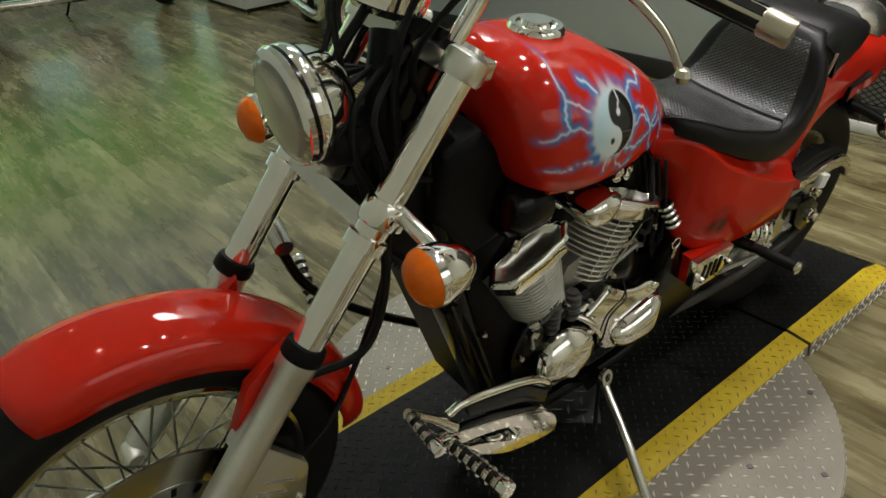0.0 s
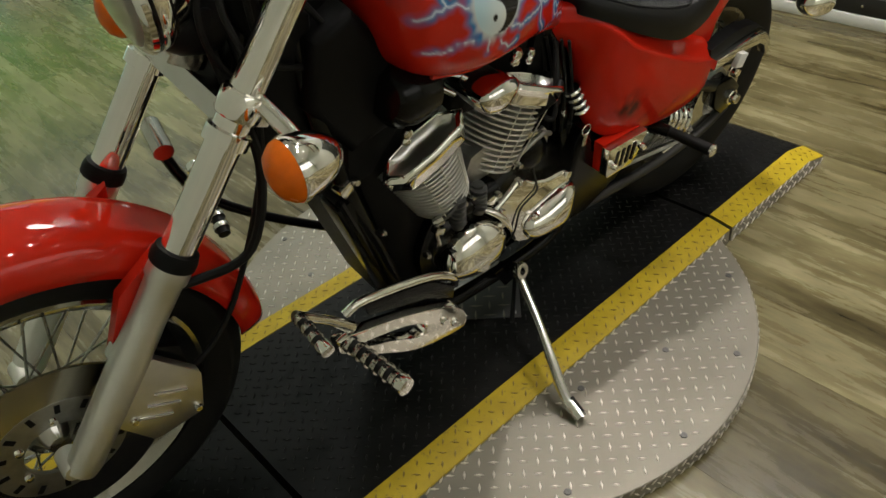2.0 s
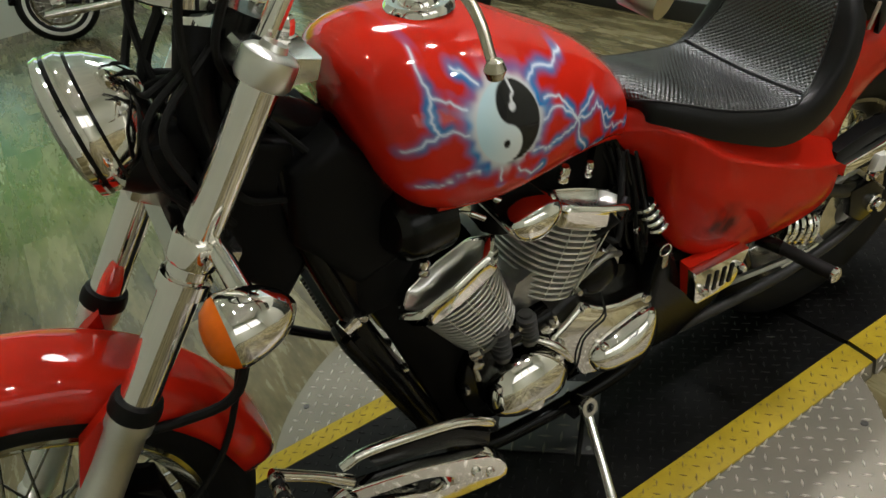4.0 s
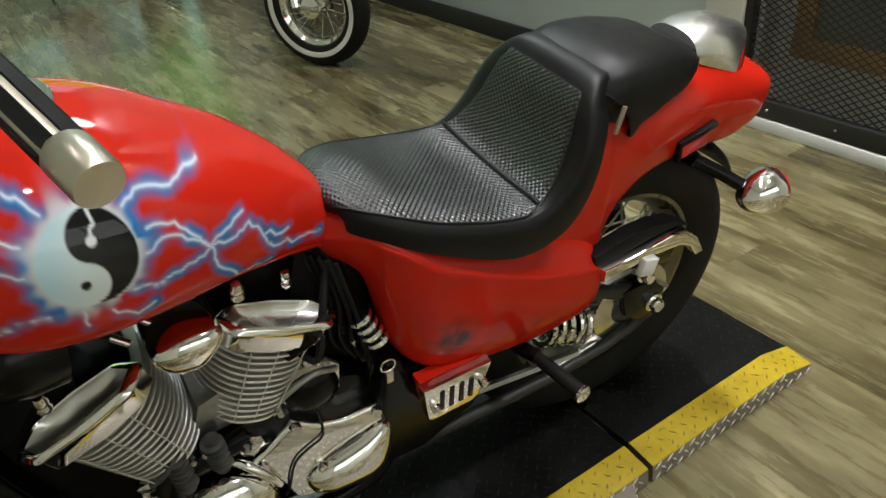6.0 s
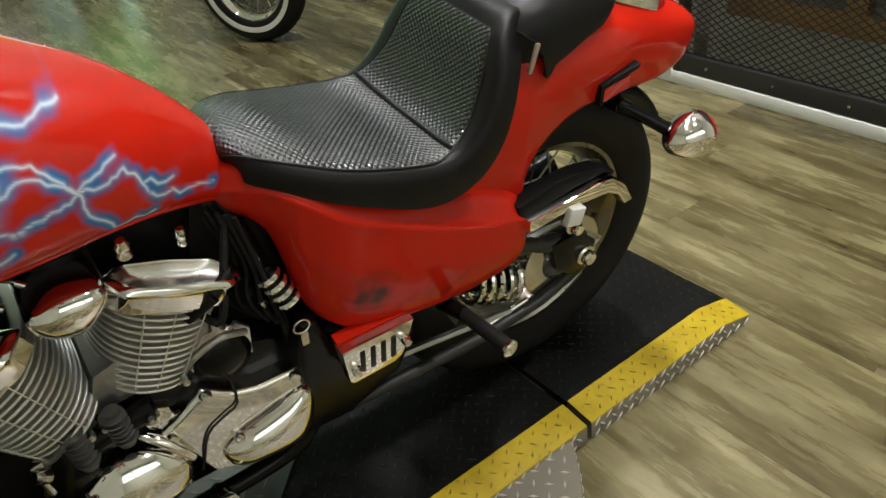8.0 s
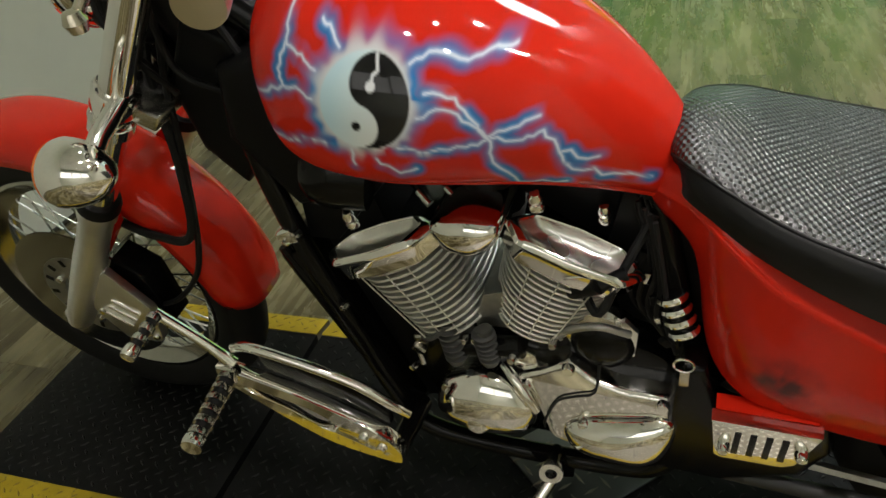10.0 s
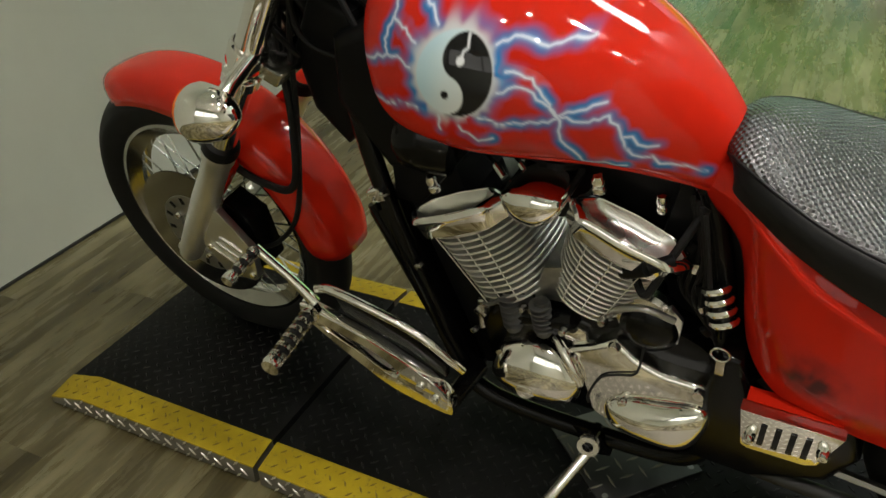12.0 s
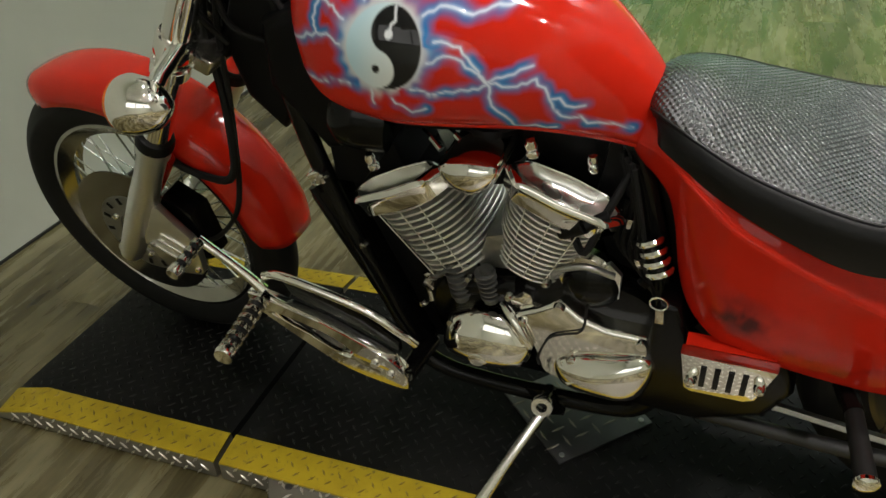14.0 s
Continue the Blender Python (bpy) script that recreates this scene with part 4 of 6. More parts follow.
part("starter_tube", tube([(-0.800, -0.090, 0.395), (-0.690, -0.095, 0.420)], 0.020, 14), BLACK, engine)
for x, z, h in ((-0.792, 0.385, 0.075), (-0.738, 0.395, 0.060)):
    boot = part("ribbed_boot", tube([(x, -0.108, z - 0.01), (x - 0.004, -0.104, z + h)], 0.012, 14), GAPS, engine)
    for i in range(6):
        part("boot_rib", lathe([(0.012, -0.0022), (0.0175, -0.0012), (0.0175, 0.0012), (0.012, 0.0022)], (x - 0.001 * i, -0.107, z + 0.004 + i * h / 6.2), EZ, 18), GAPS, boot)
part("oil_line", tube([(-0.850, -0.100, 0.415), (-0.822, -0.118, 0.432), (-0.795, -0.112, 0.455), (-0.770, -0.100, 0.450)], 0.0042, 10, 4), GAPS, engine)
part("line_clamp", lathe([(0.0, -0.010), (0.009, -0.010), (0.011, 0.0), (0.009, 0.010), (0.0, 0.010)], (-0.842, -0.108, 0.420), (0.8, -0.4, 0.4), 14), CHROME_DULL, engine)
part("case_bracket", slab([(-0.566, 0.424), (-0.534, 0.420), (-0.530, 0.470), (-0.548, 0.492), (-0.562, 0.478)], -0.086, -0.078, 0.003), ALU, engine)
part("clutch_dome", lathe([(0.0, 0.026), (0.026, 0.022), (0.042, 0.012), (0.048, 0.0), (0.048, -0.02)], (-0.578, -0.078, 0.440), (0, -1, 0.15), 32), BLACK, engine)
part("dome_pipe", tube([(-0.640, -0.085, 0.440), (-0.622, -0.105, 0.480), (-0.580, -0.108, 0.500), (-0.540, -0.095, 0.478)], 0.0055, 10, 5), CAST, engine)


def rounded(w, d, k=4.0, n=40):
    out = []
    for j in range(n):
        a = 2 * math.pi * j / n
        c, s = math.cos(a), math.sin(a)
        r = (abs(c) ** k + abs(s) ** k) ** (-1 / k)
        out.append((w * r * c, d * r * s))
    return out


def cylinder(name, base, tilt, label):
    """One finned cylinder: base is the middle of its foot, tilt its lean to the rear in degrees."""
    a = radians(tilt)
    up = Vector((math.sin(a), 0, math.cos(a)))
    fwd = Vector((math.cos(a), 0, -math.sin(a)))
    side = Vector((0, 1, 0))
    o = Vector(base)

    def ring(h, w, d, k=2.5, n=40):
        return [o + up * h + fwd * p + side * q for p, q in rounded(w, d, k, n)]

    # core in darker GAPS, which paints the shade behind the fins
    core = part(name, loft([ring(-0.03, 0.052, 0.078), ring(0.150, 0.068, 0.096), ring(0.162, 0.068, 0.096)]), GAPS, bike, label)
    count = 14
    for i in range(count):
        t = i / (count - 1)
        h = 0.002 + 0.156 * t
        w = 0.068 + 0.022 * t
        d = 0.102 + 0.014 * t
        th = 0.0021
        part("fin", loft([ring(h - th, w - 0.001, d - 0.001), ring(h - th * 0.5, w, d), ring(h + th * 0.5, w, d), ring(h + th, w - 0.001, d - 0.001)]), FIN, core)
    for q in (-0.62, 0.0, 0.62):
        part("fin_rib", tube([o + up * 0.008 + fwd * (0.050 * q) - side * 0.1025, o + up * 0.154 + fwd * (0.066 * q) - side * 0.1158], 0.0011, 6), FIN, core)
    h0 = 0.166
    part("head", loft([ring(h0 - 0.008, 0.074, 0.108), ring(h0 - 0.002, 0.074, 0.108), ring(h0 + 0.002, 0.066, 0.100)]), BLACK, core)
    rim = [(-0.090, -0.086), (-0.064, -0.116), (0.0, -0.121), (0.064, -0.116), (0.090, -0.086), (0.064, -0.060), (0.0, -0.054), (-0.064, -0.060)]
    out = [(a + (b - a) * u, c + (d - c) * u) for (a, c), (b, d) in zip(rim, rim[1:] + rim[:1]) for u in (0.08, 0.36, 0.64, 0.92)]
    mid = Vector((0.0, -0.086))

    def lid(h, k):
        return [o + up * h + fwd * (mid.x + (p - mid.x) * k) + side * (mid.y + (q - mid.y) * k) for p, q in out]

    prof = [(h0 - 0.016, 0.94), (h0 - 0.014, 0.98), (h0 + 0.009, 1.0), (h0 + 0.012, 1.04), (h0 + 0.016, 1.07), (h0 + 0.0205, 1.02), (h0 + 0.0235, 0.96), (h0 + 0.0245, 0.90), (h0 + 0.022, 0.86)]
    cover = part("rocker_cover", loft([lid(h, k) for h, k in prof], True, False), CHROME, core, "chrome rocker cover with a raised rim", 32)
    prof = [(h0 + 0.0225, 0.865), (h0 + 0.013, 0.76), (h0 + 0.007, 0.60), (h0 + 0.004, 0.36), (h0 + 0.003, 0.01)]
    part("cover_inset", loft([lid(h, k) for h, k in prof], True, False), ALU, core, "polished sunken middle of the rocker cover", 32)
    return core


cylinder("front_cylinder", (-0.800, -0.014, 0.436), -24.5, "finned alloy front cylinder")
cylinder("rear_cylinder", (-0.680, -0.004, 0.450), 22.5, "finned alloy rear cylinder")

# chrome covers on the left of the engine; their faces lean in towards the top
def leaned(bm, z0=0.262, k=0.19):
    for v in bm.verts:
        up = max(0.0, v.co.z - z0)
        v.co.y += k * up
        v.co.z -= 0.85 * k * up
    return bm


oval = spline([(-0.832, 0.300), (-0.815, 0.348), (-0.765, 0.378), (-0.705, 0.366), (-0.672, 0.322), (-0.676, 0.275), (-0.715, 0.252), (-0.780, 0.250), (-0.824, 0.270)], 5, True)
alt = part("alternator_cover", leaned(dome_slab(oval, -0.128, -0.090, 0.036)), CHROME, bike, "chrome oval alternator cover")
part("cover_rim", leaned(slab([tuple(p) for p in oval], -0.128, -0.112, 0.003)), CHROME, alt)
part("inspection_cap", leaned(lathe([(0.0, -0.006), (0.014, -0.006), (0.018, -0.003), (0.018, 0.006), (0.0, 0.006)], (-0.758, -0.158, 0.288), (0, 1, 0), 20)), CHROME, alt)
for p in ((-0.690, -0.138, 0.285), (-0.682, -0.136, 0.345), (-0.812, -0.136, 0.340)):
    part("cover_bolt", leaned(lathe([(0.0, -0.008), (0.007, -0.008), (0.009, -0.003), (0.009, 0.006), (0.0, 0.006)], p, (0, 1, 0), 12)), CHROME, alt)
cover_line = [(-0.700, 0.392), (-0.663, 0.412), (-0.640, 0.428), (-0.622, 0.440), (-0.606, 0.428), (-0.588, 0.412), (-0.544, 0.396), (-0.478, 0.396), (-0.470, 0.360), (-0.474, 0.290), (-0.508, 0.247), (-0.609, 0.254), (-0.648, 0.268), (-0.664, 0.322), (-0.684, 0.362)]
cover_line = [(a + (c - a) * u, b + (d - b) * u) for (a, b), (c, d) in zip(cover_line, cover_line[1:] + cover_line[:1]) for u in (0.12, 0.5, 0.88)]
cov = part("sprocket_cover", leaned(slab(cover_line, -0.140, -0.070, 0.009, 3)), CHROME, bike, "chrome sprocket cover")
bulge = spline([(-0.628, 0.296), (-0.606, 0.326), (-0.545, 0.346), (-0.476, 0.356), (-0.474, 0.296), (-0.508, 0.252), (-0.604, 0.258)], 5, True)
part("cover_bulge", leaned(dome_slab(bulge, -0.139, -0.110, 0.032, 7)), CHROME, cov)
part("cover_boss", leaned(lathe([(0.0, -0.007), (0.007, -0.006), (0.010, -0.001), (0.010, 0.010), (0.0, 0.010)], (-0.596, -0.150, 0.322), (0, 1, 0), 16)), CHROME, cov)
for p in ((-0.622, 0.428), (-0.684, 0.380), (-0.490, 0.384)):
    part("cover_bolt", leaned(lathe([(0.0, -0.006), (0.008, -0.006), (0.010, -0.002), (0.010, 0.004), (0.0, 0.004)], (p[0], -0.142, p[1]), (0, 1, 0), 14)), CHROME, cov)

# cover between the cylinders, acorn nuts, intake
horn = spline([(-0.780, 0.672), (-0.750, 0.688), (-0.715, 0.688), (-0.690, 0.676), (-0.700, 0.648), (-0.730, 0.627), (-0.768, 0.638)], 4, True)
part("carburettor_cover", dome_slab(horn, -0.128, -0.040, 0.022), CHROME, bike, "chrome teardrop carburettor cover")
for p in ((-0.655, -0.088, 0.690), (-0.580, -0.052, 0.650), (-0.909, -0.100, 0.640)):
    b = part("acorn_nut", lathe([(0.0, 0.016), (0.006, 0.014), (0.010, 0.006), (0.0095, -0.002), (0.006, -0.005), (0.010, -0.010), (0.010, -0.016), (0.0, -0.016)], p, (0, -0.25, 1), 14), CHROME, bike)
for x, z in ((-0.803, 0.668), (-0.763, 0.678)):
    part("cable_end", add(tube([(x - 0.010, -0.075, z + 0.008), (x + 0.008, -0.085, z - 0.004)], 0.0055, 10), tube([(x - 0.060, -0.040, z + 0.016), (x - 0.008, -0.074, z + 0.007)], 0.0028, 8)), CHROME_DULL, bike)
part("intake", tube([(-0.735, -0.02, 0.60), (-0.730, -0.03, 0.70)], 0.045, 16), BLACK_MATT, bike)
part("ignition_lead", tube([(-0.60, -0.10, 0.560), (-0.575, -0.125, 0.545), (-0.550, -0.10, 0.60), (-0.52, -0.06, 0.66)], 0.006, 8, 5), RUBBER, bike)
part("spark_cap", add(tube([(-0.612, -0.105, 0.558), (-0.575, -0.120, 0.590)], 0.011, 12), tube([(-0.575, -0.120, 0.590), (-0.545, -0.105, 0.602)], 0.009, 12)), BLACK_MATT, bike)
part("lead_wire", leaned(tube([(-0.580, -0.130, 0.440), (-0.583, -0.144, 0.392), (-0.610, -0.144, 0.376), (-0.637, -0.144, 0.358), (-0.655, -0.144, 0.310), (-0.660, -0.120, 0.262)], 0.0020, 8, 3)), RUBBER, bike)

# black box behind the engine, key switch and ring
part("battery_box", slab([(-0.500, 0.215), (-0.478, 0.420), (-0.468, 0.470), (-0.440, 0.462), (-0.420, 0.400), (-0.290, 0.398), (-0.270, 0.330), (-0.300, 0.262), (-0.400, 0.212)], -0.125, 0.125, 0.014, 3), BLACK, bike)
part("side_fill", slab([(-0.520, 0.690), (-0.450, 0.640), (-0.420, 0.480), (-0.480, 0.430), (-0.560, 0.460), (-0.585, 0.560), (-0.560, 0.680)], -0.045, 0.060, 0.008), BLACK_MATT, bike)
lock = part("key_switch", tube([(-0.492, -0.092, 0.562), (-0.470, -0.112, 0.512)], 0.013, 16), BLACK, bike, "ribbed chrome key switch")
for i in range(4):
    t = 0.08 + 0.27 * i
    part("switch_ring", lathe([(0.012, -0.0045), (0.0185, -0.004), (0.0205, 0.0), (0.0185, 0.004), (0.012, 0.0045)], Vector((-0.492, -0.092, 0.562)).lerp(Vector((-0.470, -0.112, 0.512)), t), (0.022, -0.020, -0.050), 20), CHROME, lock)
for i in range(5):
    y, dx = -0.040 - 0.012 * i, 0.008 * i
    loom = part("wire", tube([(-0.548 + dx, y, 0.672), (-0.530 + dx, y - 0.012, 0.600 - 0.008 * i), (-0.546 + dx * 1.6, y - 0.018, 0.520), (-0.512 + dx, y - 0.006, 0.452)], 0.0034, 8, 5), RUBBER, bike)
    part("connector", box((-0.533 + dx * 1.2, y - 0.018, 0.590 - 0.026 * i), (0.010, 0.009, 0.018), 0.002, (0, 20 - 14 * i, 8 * i)), CHROME_DULL if i % 2 else BLACK_MATT, loom)
ring_pts = [(-0.468 + 0.0125 * math.cos(a), -0.130, 0.474 + 0.0125 * math.sin(a)) for a in [2 * math.pi * i / 20 for i in range(20)]]
ringo = part("key_ring", tube(ring_pts, 0.0016, 8, 0, True), CHROME, bike, "steel key ring")
part("key", box((-0.466, -0.130, 0.448), (0.012, 0.003, 0.028), 0.001), BRASS, ringo)

# fittings at the feet of the cylinders and along the down tube
part("cover_neck", leaned(tube([(-0.722, -0.128, 0.402), (-0.700, -0.142, 0.388), (-0.682, -0.148, 0.362), (-0.668, -0.146, 0.330)], [0.006, 0.008, 0.008, 0.006], 12, 4)), CHROME, bike, "chrome neck between the engine covers")
part("base_clamp", add(box((-0.846, -0.112, 0.402), (0.022, 0.018, 0.016), 0.004, (0, 30, 0)), tube([(-0.850, -0.112, 0.394), (-0.846, -0.116, 0.366)], 0.005, 10)), CHROME_DULL, bike)
part("base_bracket", leaned(slab([(-0.712, 0.424), (-0.690, 0.436), (-0.672, 0.428), (-0.668, 0.400), (-0.688, 0.392), (-0.706, 0.400)], -0.128, -0.118, 0.003)), CHROME, bike)
for p in ((-0.775, -0.104, 0.425), (-0.756, -0.106, 0.432), (-0.700, -0.120, 0.418), (-0.868, -0.108, 0.345), (-1.010, -0.094, 0.590), (-0.965, -0.100, 0.455), (-0.640, -0.112, 0.455)):
    part("stud", lathe([(0.0, -0.009), (0.005, -0.008), (0.0075, -0.003), (0.0075, 0.006), (0.0, 0.006)], p, (0.1, 1, -0.2), 10), CHROME_DULL, bike)

# louvred chrome plate
lv = part("louvre_plate", slab([(-0.428, 0.424), (-0.300, 0.424), (-0.322, 0.356), (-0.336, 0.346), (-0.412, 0.344), (-0.420, 0.352)], -0.170, -0.150, 0.004), CHROME, bike, "chrome louvred plate with acorn bolts")
# red box for the strip above; also stands in for a reflection in chrome
part("louvre_box", slab([(-0.424, 0.424), (-0.304, 0.424), (-0.325, 0.350), (-0.412, 0.347)], -0.152, -0.125, 0.0), RED, lv, "red backing for the red strip and its reflection in the chrome")
for i in range(4):
    x = -0.396 + i * 0.0185
    part("louvre_slot", slab([(x - 0.004, 0.364), (x + 0.004, 0.364), (x + 0.0055, 0.408), (x - 0.0025, 0.408)], -0.1725, -0.1690, 0.001), BLACK, lv)
for p in ((-0.410, -0.172, 0.380), (-0.320, -0.172, 0.392)):
    part("acorn_bolt", lathe([(0.0, -0.016), (0.006, -0.013), (0.0085, -0.006), (0.0085, 0.004), (0.0, 0.004)], p, (0, 1, 0), 12), CHROME, lv)

# forward foot control
arm_top = [(-1.150, 0.396), (-1.135, 0.408), (-1.005, 0.370), (-0.900, 0.318), (-0.866, 0.278), (-0.862, 0.248), (-0.880, 0.239), (-0.975, 0.258), (-1.050, 0.303), (-1.140, 0.374)]
hole = [(-1.100, 0.371), (-1.010, 0.346), (-0.965, 0.313), (-0.968, 0.297), (-0.990, 0.298), (-1.040, 0.330), (-1.098, 0.359)]


def plate_with_hole(outline, inner, y0, y1, n=48):
    """Flat plate with one slot; both outlines are walked by even steps."""
    def even(pts):
        q = np.array(spline(pts, 6, True) + [spline(pts, 6, True)[0]])
        d = np.r_[0, np.cumsum(np.hypot(*np.diff(q, axis=0).T))]
        return np.c_[np.interp(np.linspace(0, d[-1], n, endpoint=False), d, q[:, 0]), np.interp(np.linspace(0, d[-1], n, endpoint=False), d, q[:, 1])]
    a, b = even(outline), even(inner)
    k = int(np.argmin([np.sum((a - np.roll(b, s, 0)) ** 2) for s in range(n)]))
    b = np.roll(b, k, 0)
    e = 0.003
    ca, cb = a.mean(0), b.mean(0)
    a2, b2 = ca + (a - ca) * 0.985, cb + (b - cb) * 1.06
    rings = [[(*p[:1], y1, p[1]) for p in b], [(p[0], y1, p[1]) for p in a], [(p[0], y0 + e, p[1]) for p in a], [(p[0], y0, p[1]) for p in a2], [(p[0], y0, p[1]) for p in b2], [(p[0], y0 + e, p[1]) for p in b], [(*p[:1], y1, p[1]) for p in b]]
    bm = loft(rings, True, False)
    bmesh.ops.remove_doubles(bm, verts=bm.verts, dist=1e-6)
    bmesh.ops.recalc_face_normals(bm, faces=bm.faces)
    return bm


arm = part("foot_control_arm", plate_with_hole(arm_top, hole, -0.222, -0.200), CHROME, bike, "chrome slotted forward control arm")
for p in ((-0.895, 0.272), (-0.920, 0.294)):
    part("arm_bolt", lathe([(0.0, -0.005), (0.007, -0.005), (0.009, -0.001), (0.009, 0.002), (0.0, 0.002)], (p[0], -0.223, p[1]), (0, 1, 0), 12), CHROME, arm)
rod = part("shift_linkage", tube([(-1.118, -0.198, 0.434), (-1.075, -0.198, 0.442), (-0.935, -0.196, 0.402), (-0.876, -0.192, 0.356), (-0.858, -0.180, 0.318)], 0.0080, 10, 4), CHROME, bike, "chrome shift linkage")
part("linkage_guard", slab([(-1.080, 0.434), (-0.938, 0.394), (-0.876, 0.340), (-0.880, 0.310), (-0.943, 0.352), (-1.070, 0.399)], -0.200, -0.188, 0.003), BLACK, rod)
part("arm_mount", tube([(-0.875, -0.205, 0.262), (-0.885, -0.09, 0.215)], 0.018, 14), BLACK, bike)


def peg(a, b, r, rings, name, label):
    a, b = Vector(a), Vector(b)
    d = (b - a).normalized()
    ln = (b - a).length
    base = part(name, tube([a, b], r * 0.72, 16), RUBBER, bike, label)
    for i in range(rings):
        h = ln * (0.10 + 0.74 * i / (rings - 1))
        part("peg_ring", lathe([(r * 0.7, -0.0055), (r * 0.96, -0.005), (r, 0.0), (r * 0.96, 0.005), (r * 0.7, 0.0055)], a + d * h, d, 20), CHROME_DULL, base)
    part("peg_end", lathe([(r * 0.7, 0), (r * 1.02, 0.002), (r * 1.06, 0.012), (r * 0.95, 0.018), (0.0, 0.019)], a + d * (ln - 0.016), d, 20), CHROME, base)
    return base


peg((-1.128, -0.215, 0.392), (-1.111, -0.350, 0.398), 0.0165, 6, "rider_footpeg", "ringed chrome and rubber footpeg")
peg((-1.207, -0.218, 0.514), (-1.207, -0.294, 0.508), 0.0115, 4, "toe_peg", "small ringed chrome toe peg")
part("shift_lever", tube([(-1.115, -0.212, 0.415), (-1.155, -0.213, 0.462), (-1.210, -0.216, 0.516)], [0.011, 0.008, 0.009], 10, 4), CHROME, bike, "chrome shift lever")
peg((-1.140, 0.185, 0.345), (-1.110, 0.352, 0.398), 0.0165, 6, "rider_footpeg", "ringed chrome and rubber footpeg")
part("brake_pedal", tube([(-0.900, 0.16, 0.24), (-1.06, 0.17, 0.36), (-1.17, 0.18, 0.470), (-1.215, 0.20, 0.585)], 0.010, 10, 4), BLACK, bike)
part("pedal_pad", tube([(-1.215, 0.165, 0.590), (-1.205, 0.235, 0.605)], 0.018, 12), CHROME_DULL, bike, "ringed brake pedal pad")

# side stand
inv = BIKE.inverted()
foot = inv @ Vector((-0.769, -0.171, 0.054))
knee = inv @ Vector((-0.762, -0.124, 0.078))
eye_at = Vector((-0.646, -0.159, 0.199))
stand = part("side_stand", tube([eye_at + Vector((0, 0, -0.02)), eye_at.lerp(knee, 0.5) + Vector((0.003, 0.006, 0.0)), knee, foot], [0.0105, 0.0095, 0.0125, 0.0085], 14, 5), ALU, bike, "bright metal side stand on the turntable")
foot_dir = (foot - knee).normalized()
part("stand_foot", tube([knee.lerp(foot, 0.35), foot + foot_dir * 0.004], [0.0125, 0.0150], 14), ALU, stand)
part("foot_pad", tube([knee.lerp(foot, 0.30) + Vector((0.004, 0, 0.006)), foot + Vector((0.004, 0, 0.008))], 0.007, 8), RUBBER, stand)
up = Vector((0.15, -0.9, 0.35)).normalized()
part("stand_eye", ring_body([(0.0095, -0.006), (0.0185, -0.006), (0.0195, 0.0), (0.0185, 0.006), (0.0095, 0.006)], eye_at, up, 28), ALU, stand)
part("stand_bracket", add(tube([eye_at + Vector((0, 0.01, 0)), (-0.650, -0.105, 0.175)], 0.012, 12), slab([(-0.690, 0.190), (-0.640, 0.195), (-0.620, 0.135), (-0.650, 0.125)], -0.125, -0.110, 0.002)), BLACK, bike)
part("stand_spring", tube([(-0.640, -0.140, 0.165), (-0.700, -0.200, 0.105)], 0.005, 8), BLACK_MATT, bike)

# rear end
for s in (-1, 1):
    part("swingarm", tube([(-0.430, s * 0.090, 0.380), (-0.200, s * 0.110, 0.420), (-0.039, s * 0.118, 0.408), (0.011, s * 0.120, 0.388), (0.112, s * 0.120, 0.360)], [0.018, 0.017, 0.0150, 0.0145, 0.0150], 14, 4), SATIN, bike, "satin black swingarm tube")
    part("lower_stay", tube([(-0.430, s * 0.110, 0.222), (-0.270, s * 0.118, 0.224), (-0.131, s * 0.120, 0.225), (-0.056, s * 0.120, 0.233), (0.028, s * 0.121, 0.247), (0.118, s * 0.122, 0.290)], 0.0125, 12, 4), SATIN, bike, "satin black lower stay")
    part("axle_plate", slab([(0.020, 0.390), (0.085, 0.392), (0.135, 0.350), (0.130, 0.300), (0.085, 0.285), (0.040, 0.320)], s * 0.136, s * 0.120, 0.004), BLACK, bike)
    for x, z, r in ((0.064, 0.420, 0.012), (0.108, 0.328, 0.015)):
        part("axle_nut", lathe([(0.0, 0.020), (r * 0.8, 0.020), (r, 0.014), (r, 0.005), (r * 1.4, 0.004), (r * 1.4, 0.0), (0.0, 0.0)], (x, s * 0.136, z), (0, s, 0), 14), CHROME, bike)
guard = [(-0.060, 0.498), (0.039, 0.508), (0.091, 0.514), (0.127, 0.511), (0.162, 0.484), (0.190, 0.439), (0.170, 0.436), (0.148, 0.466), (0.120, 0.482), (0.048, 0.486), (-0.060, 0.474)]
cg = part("chain_guard", slab(guard, -0.158, -0.134, 0.004), CHROME, bike, "chrome chain guard")
part("guard_band", slab([(-0.075, 0.524), (0.009, 0.542), (0.054, 0.542), (0.105, 0.532), (0.153, 0.503), (0.120, 0.516), (0.050, 0.512), (-0.070, 0.492)], -0.142, -0.112, 0.004), BLACK_MATT, cg)
part("guard_inner", slab([(-0.070, 0.480), (0.050, 0.490), (0.118, 0.484), (0.140, 0.456), (0.128, 0.420), (0.060, 0.440), (-0.060, 0.450)], -0.132, -0.126, 0.001), BLACK, cg)
part("sprocket", ring_body([(0.092, -0.003), (0.092, 0.003), (0.050, 0.004), (0.050, -0.004)], (RX + 0.02, -0.112, RR), (0, 1, 0), 48), CHROME_DULL, rear_wheel, "steel rear sprocket")
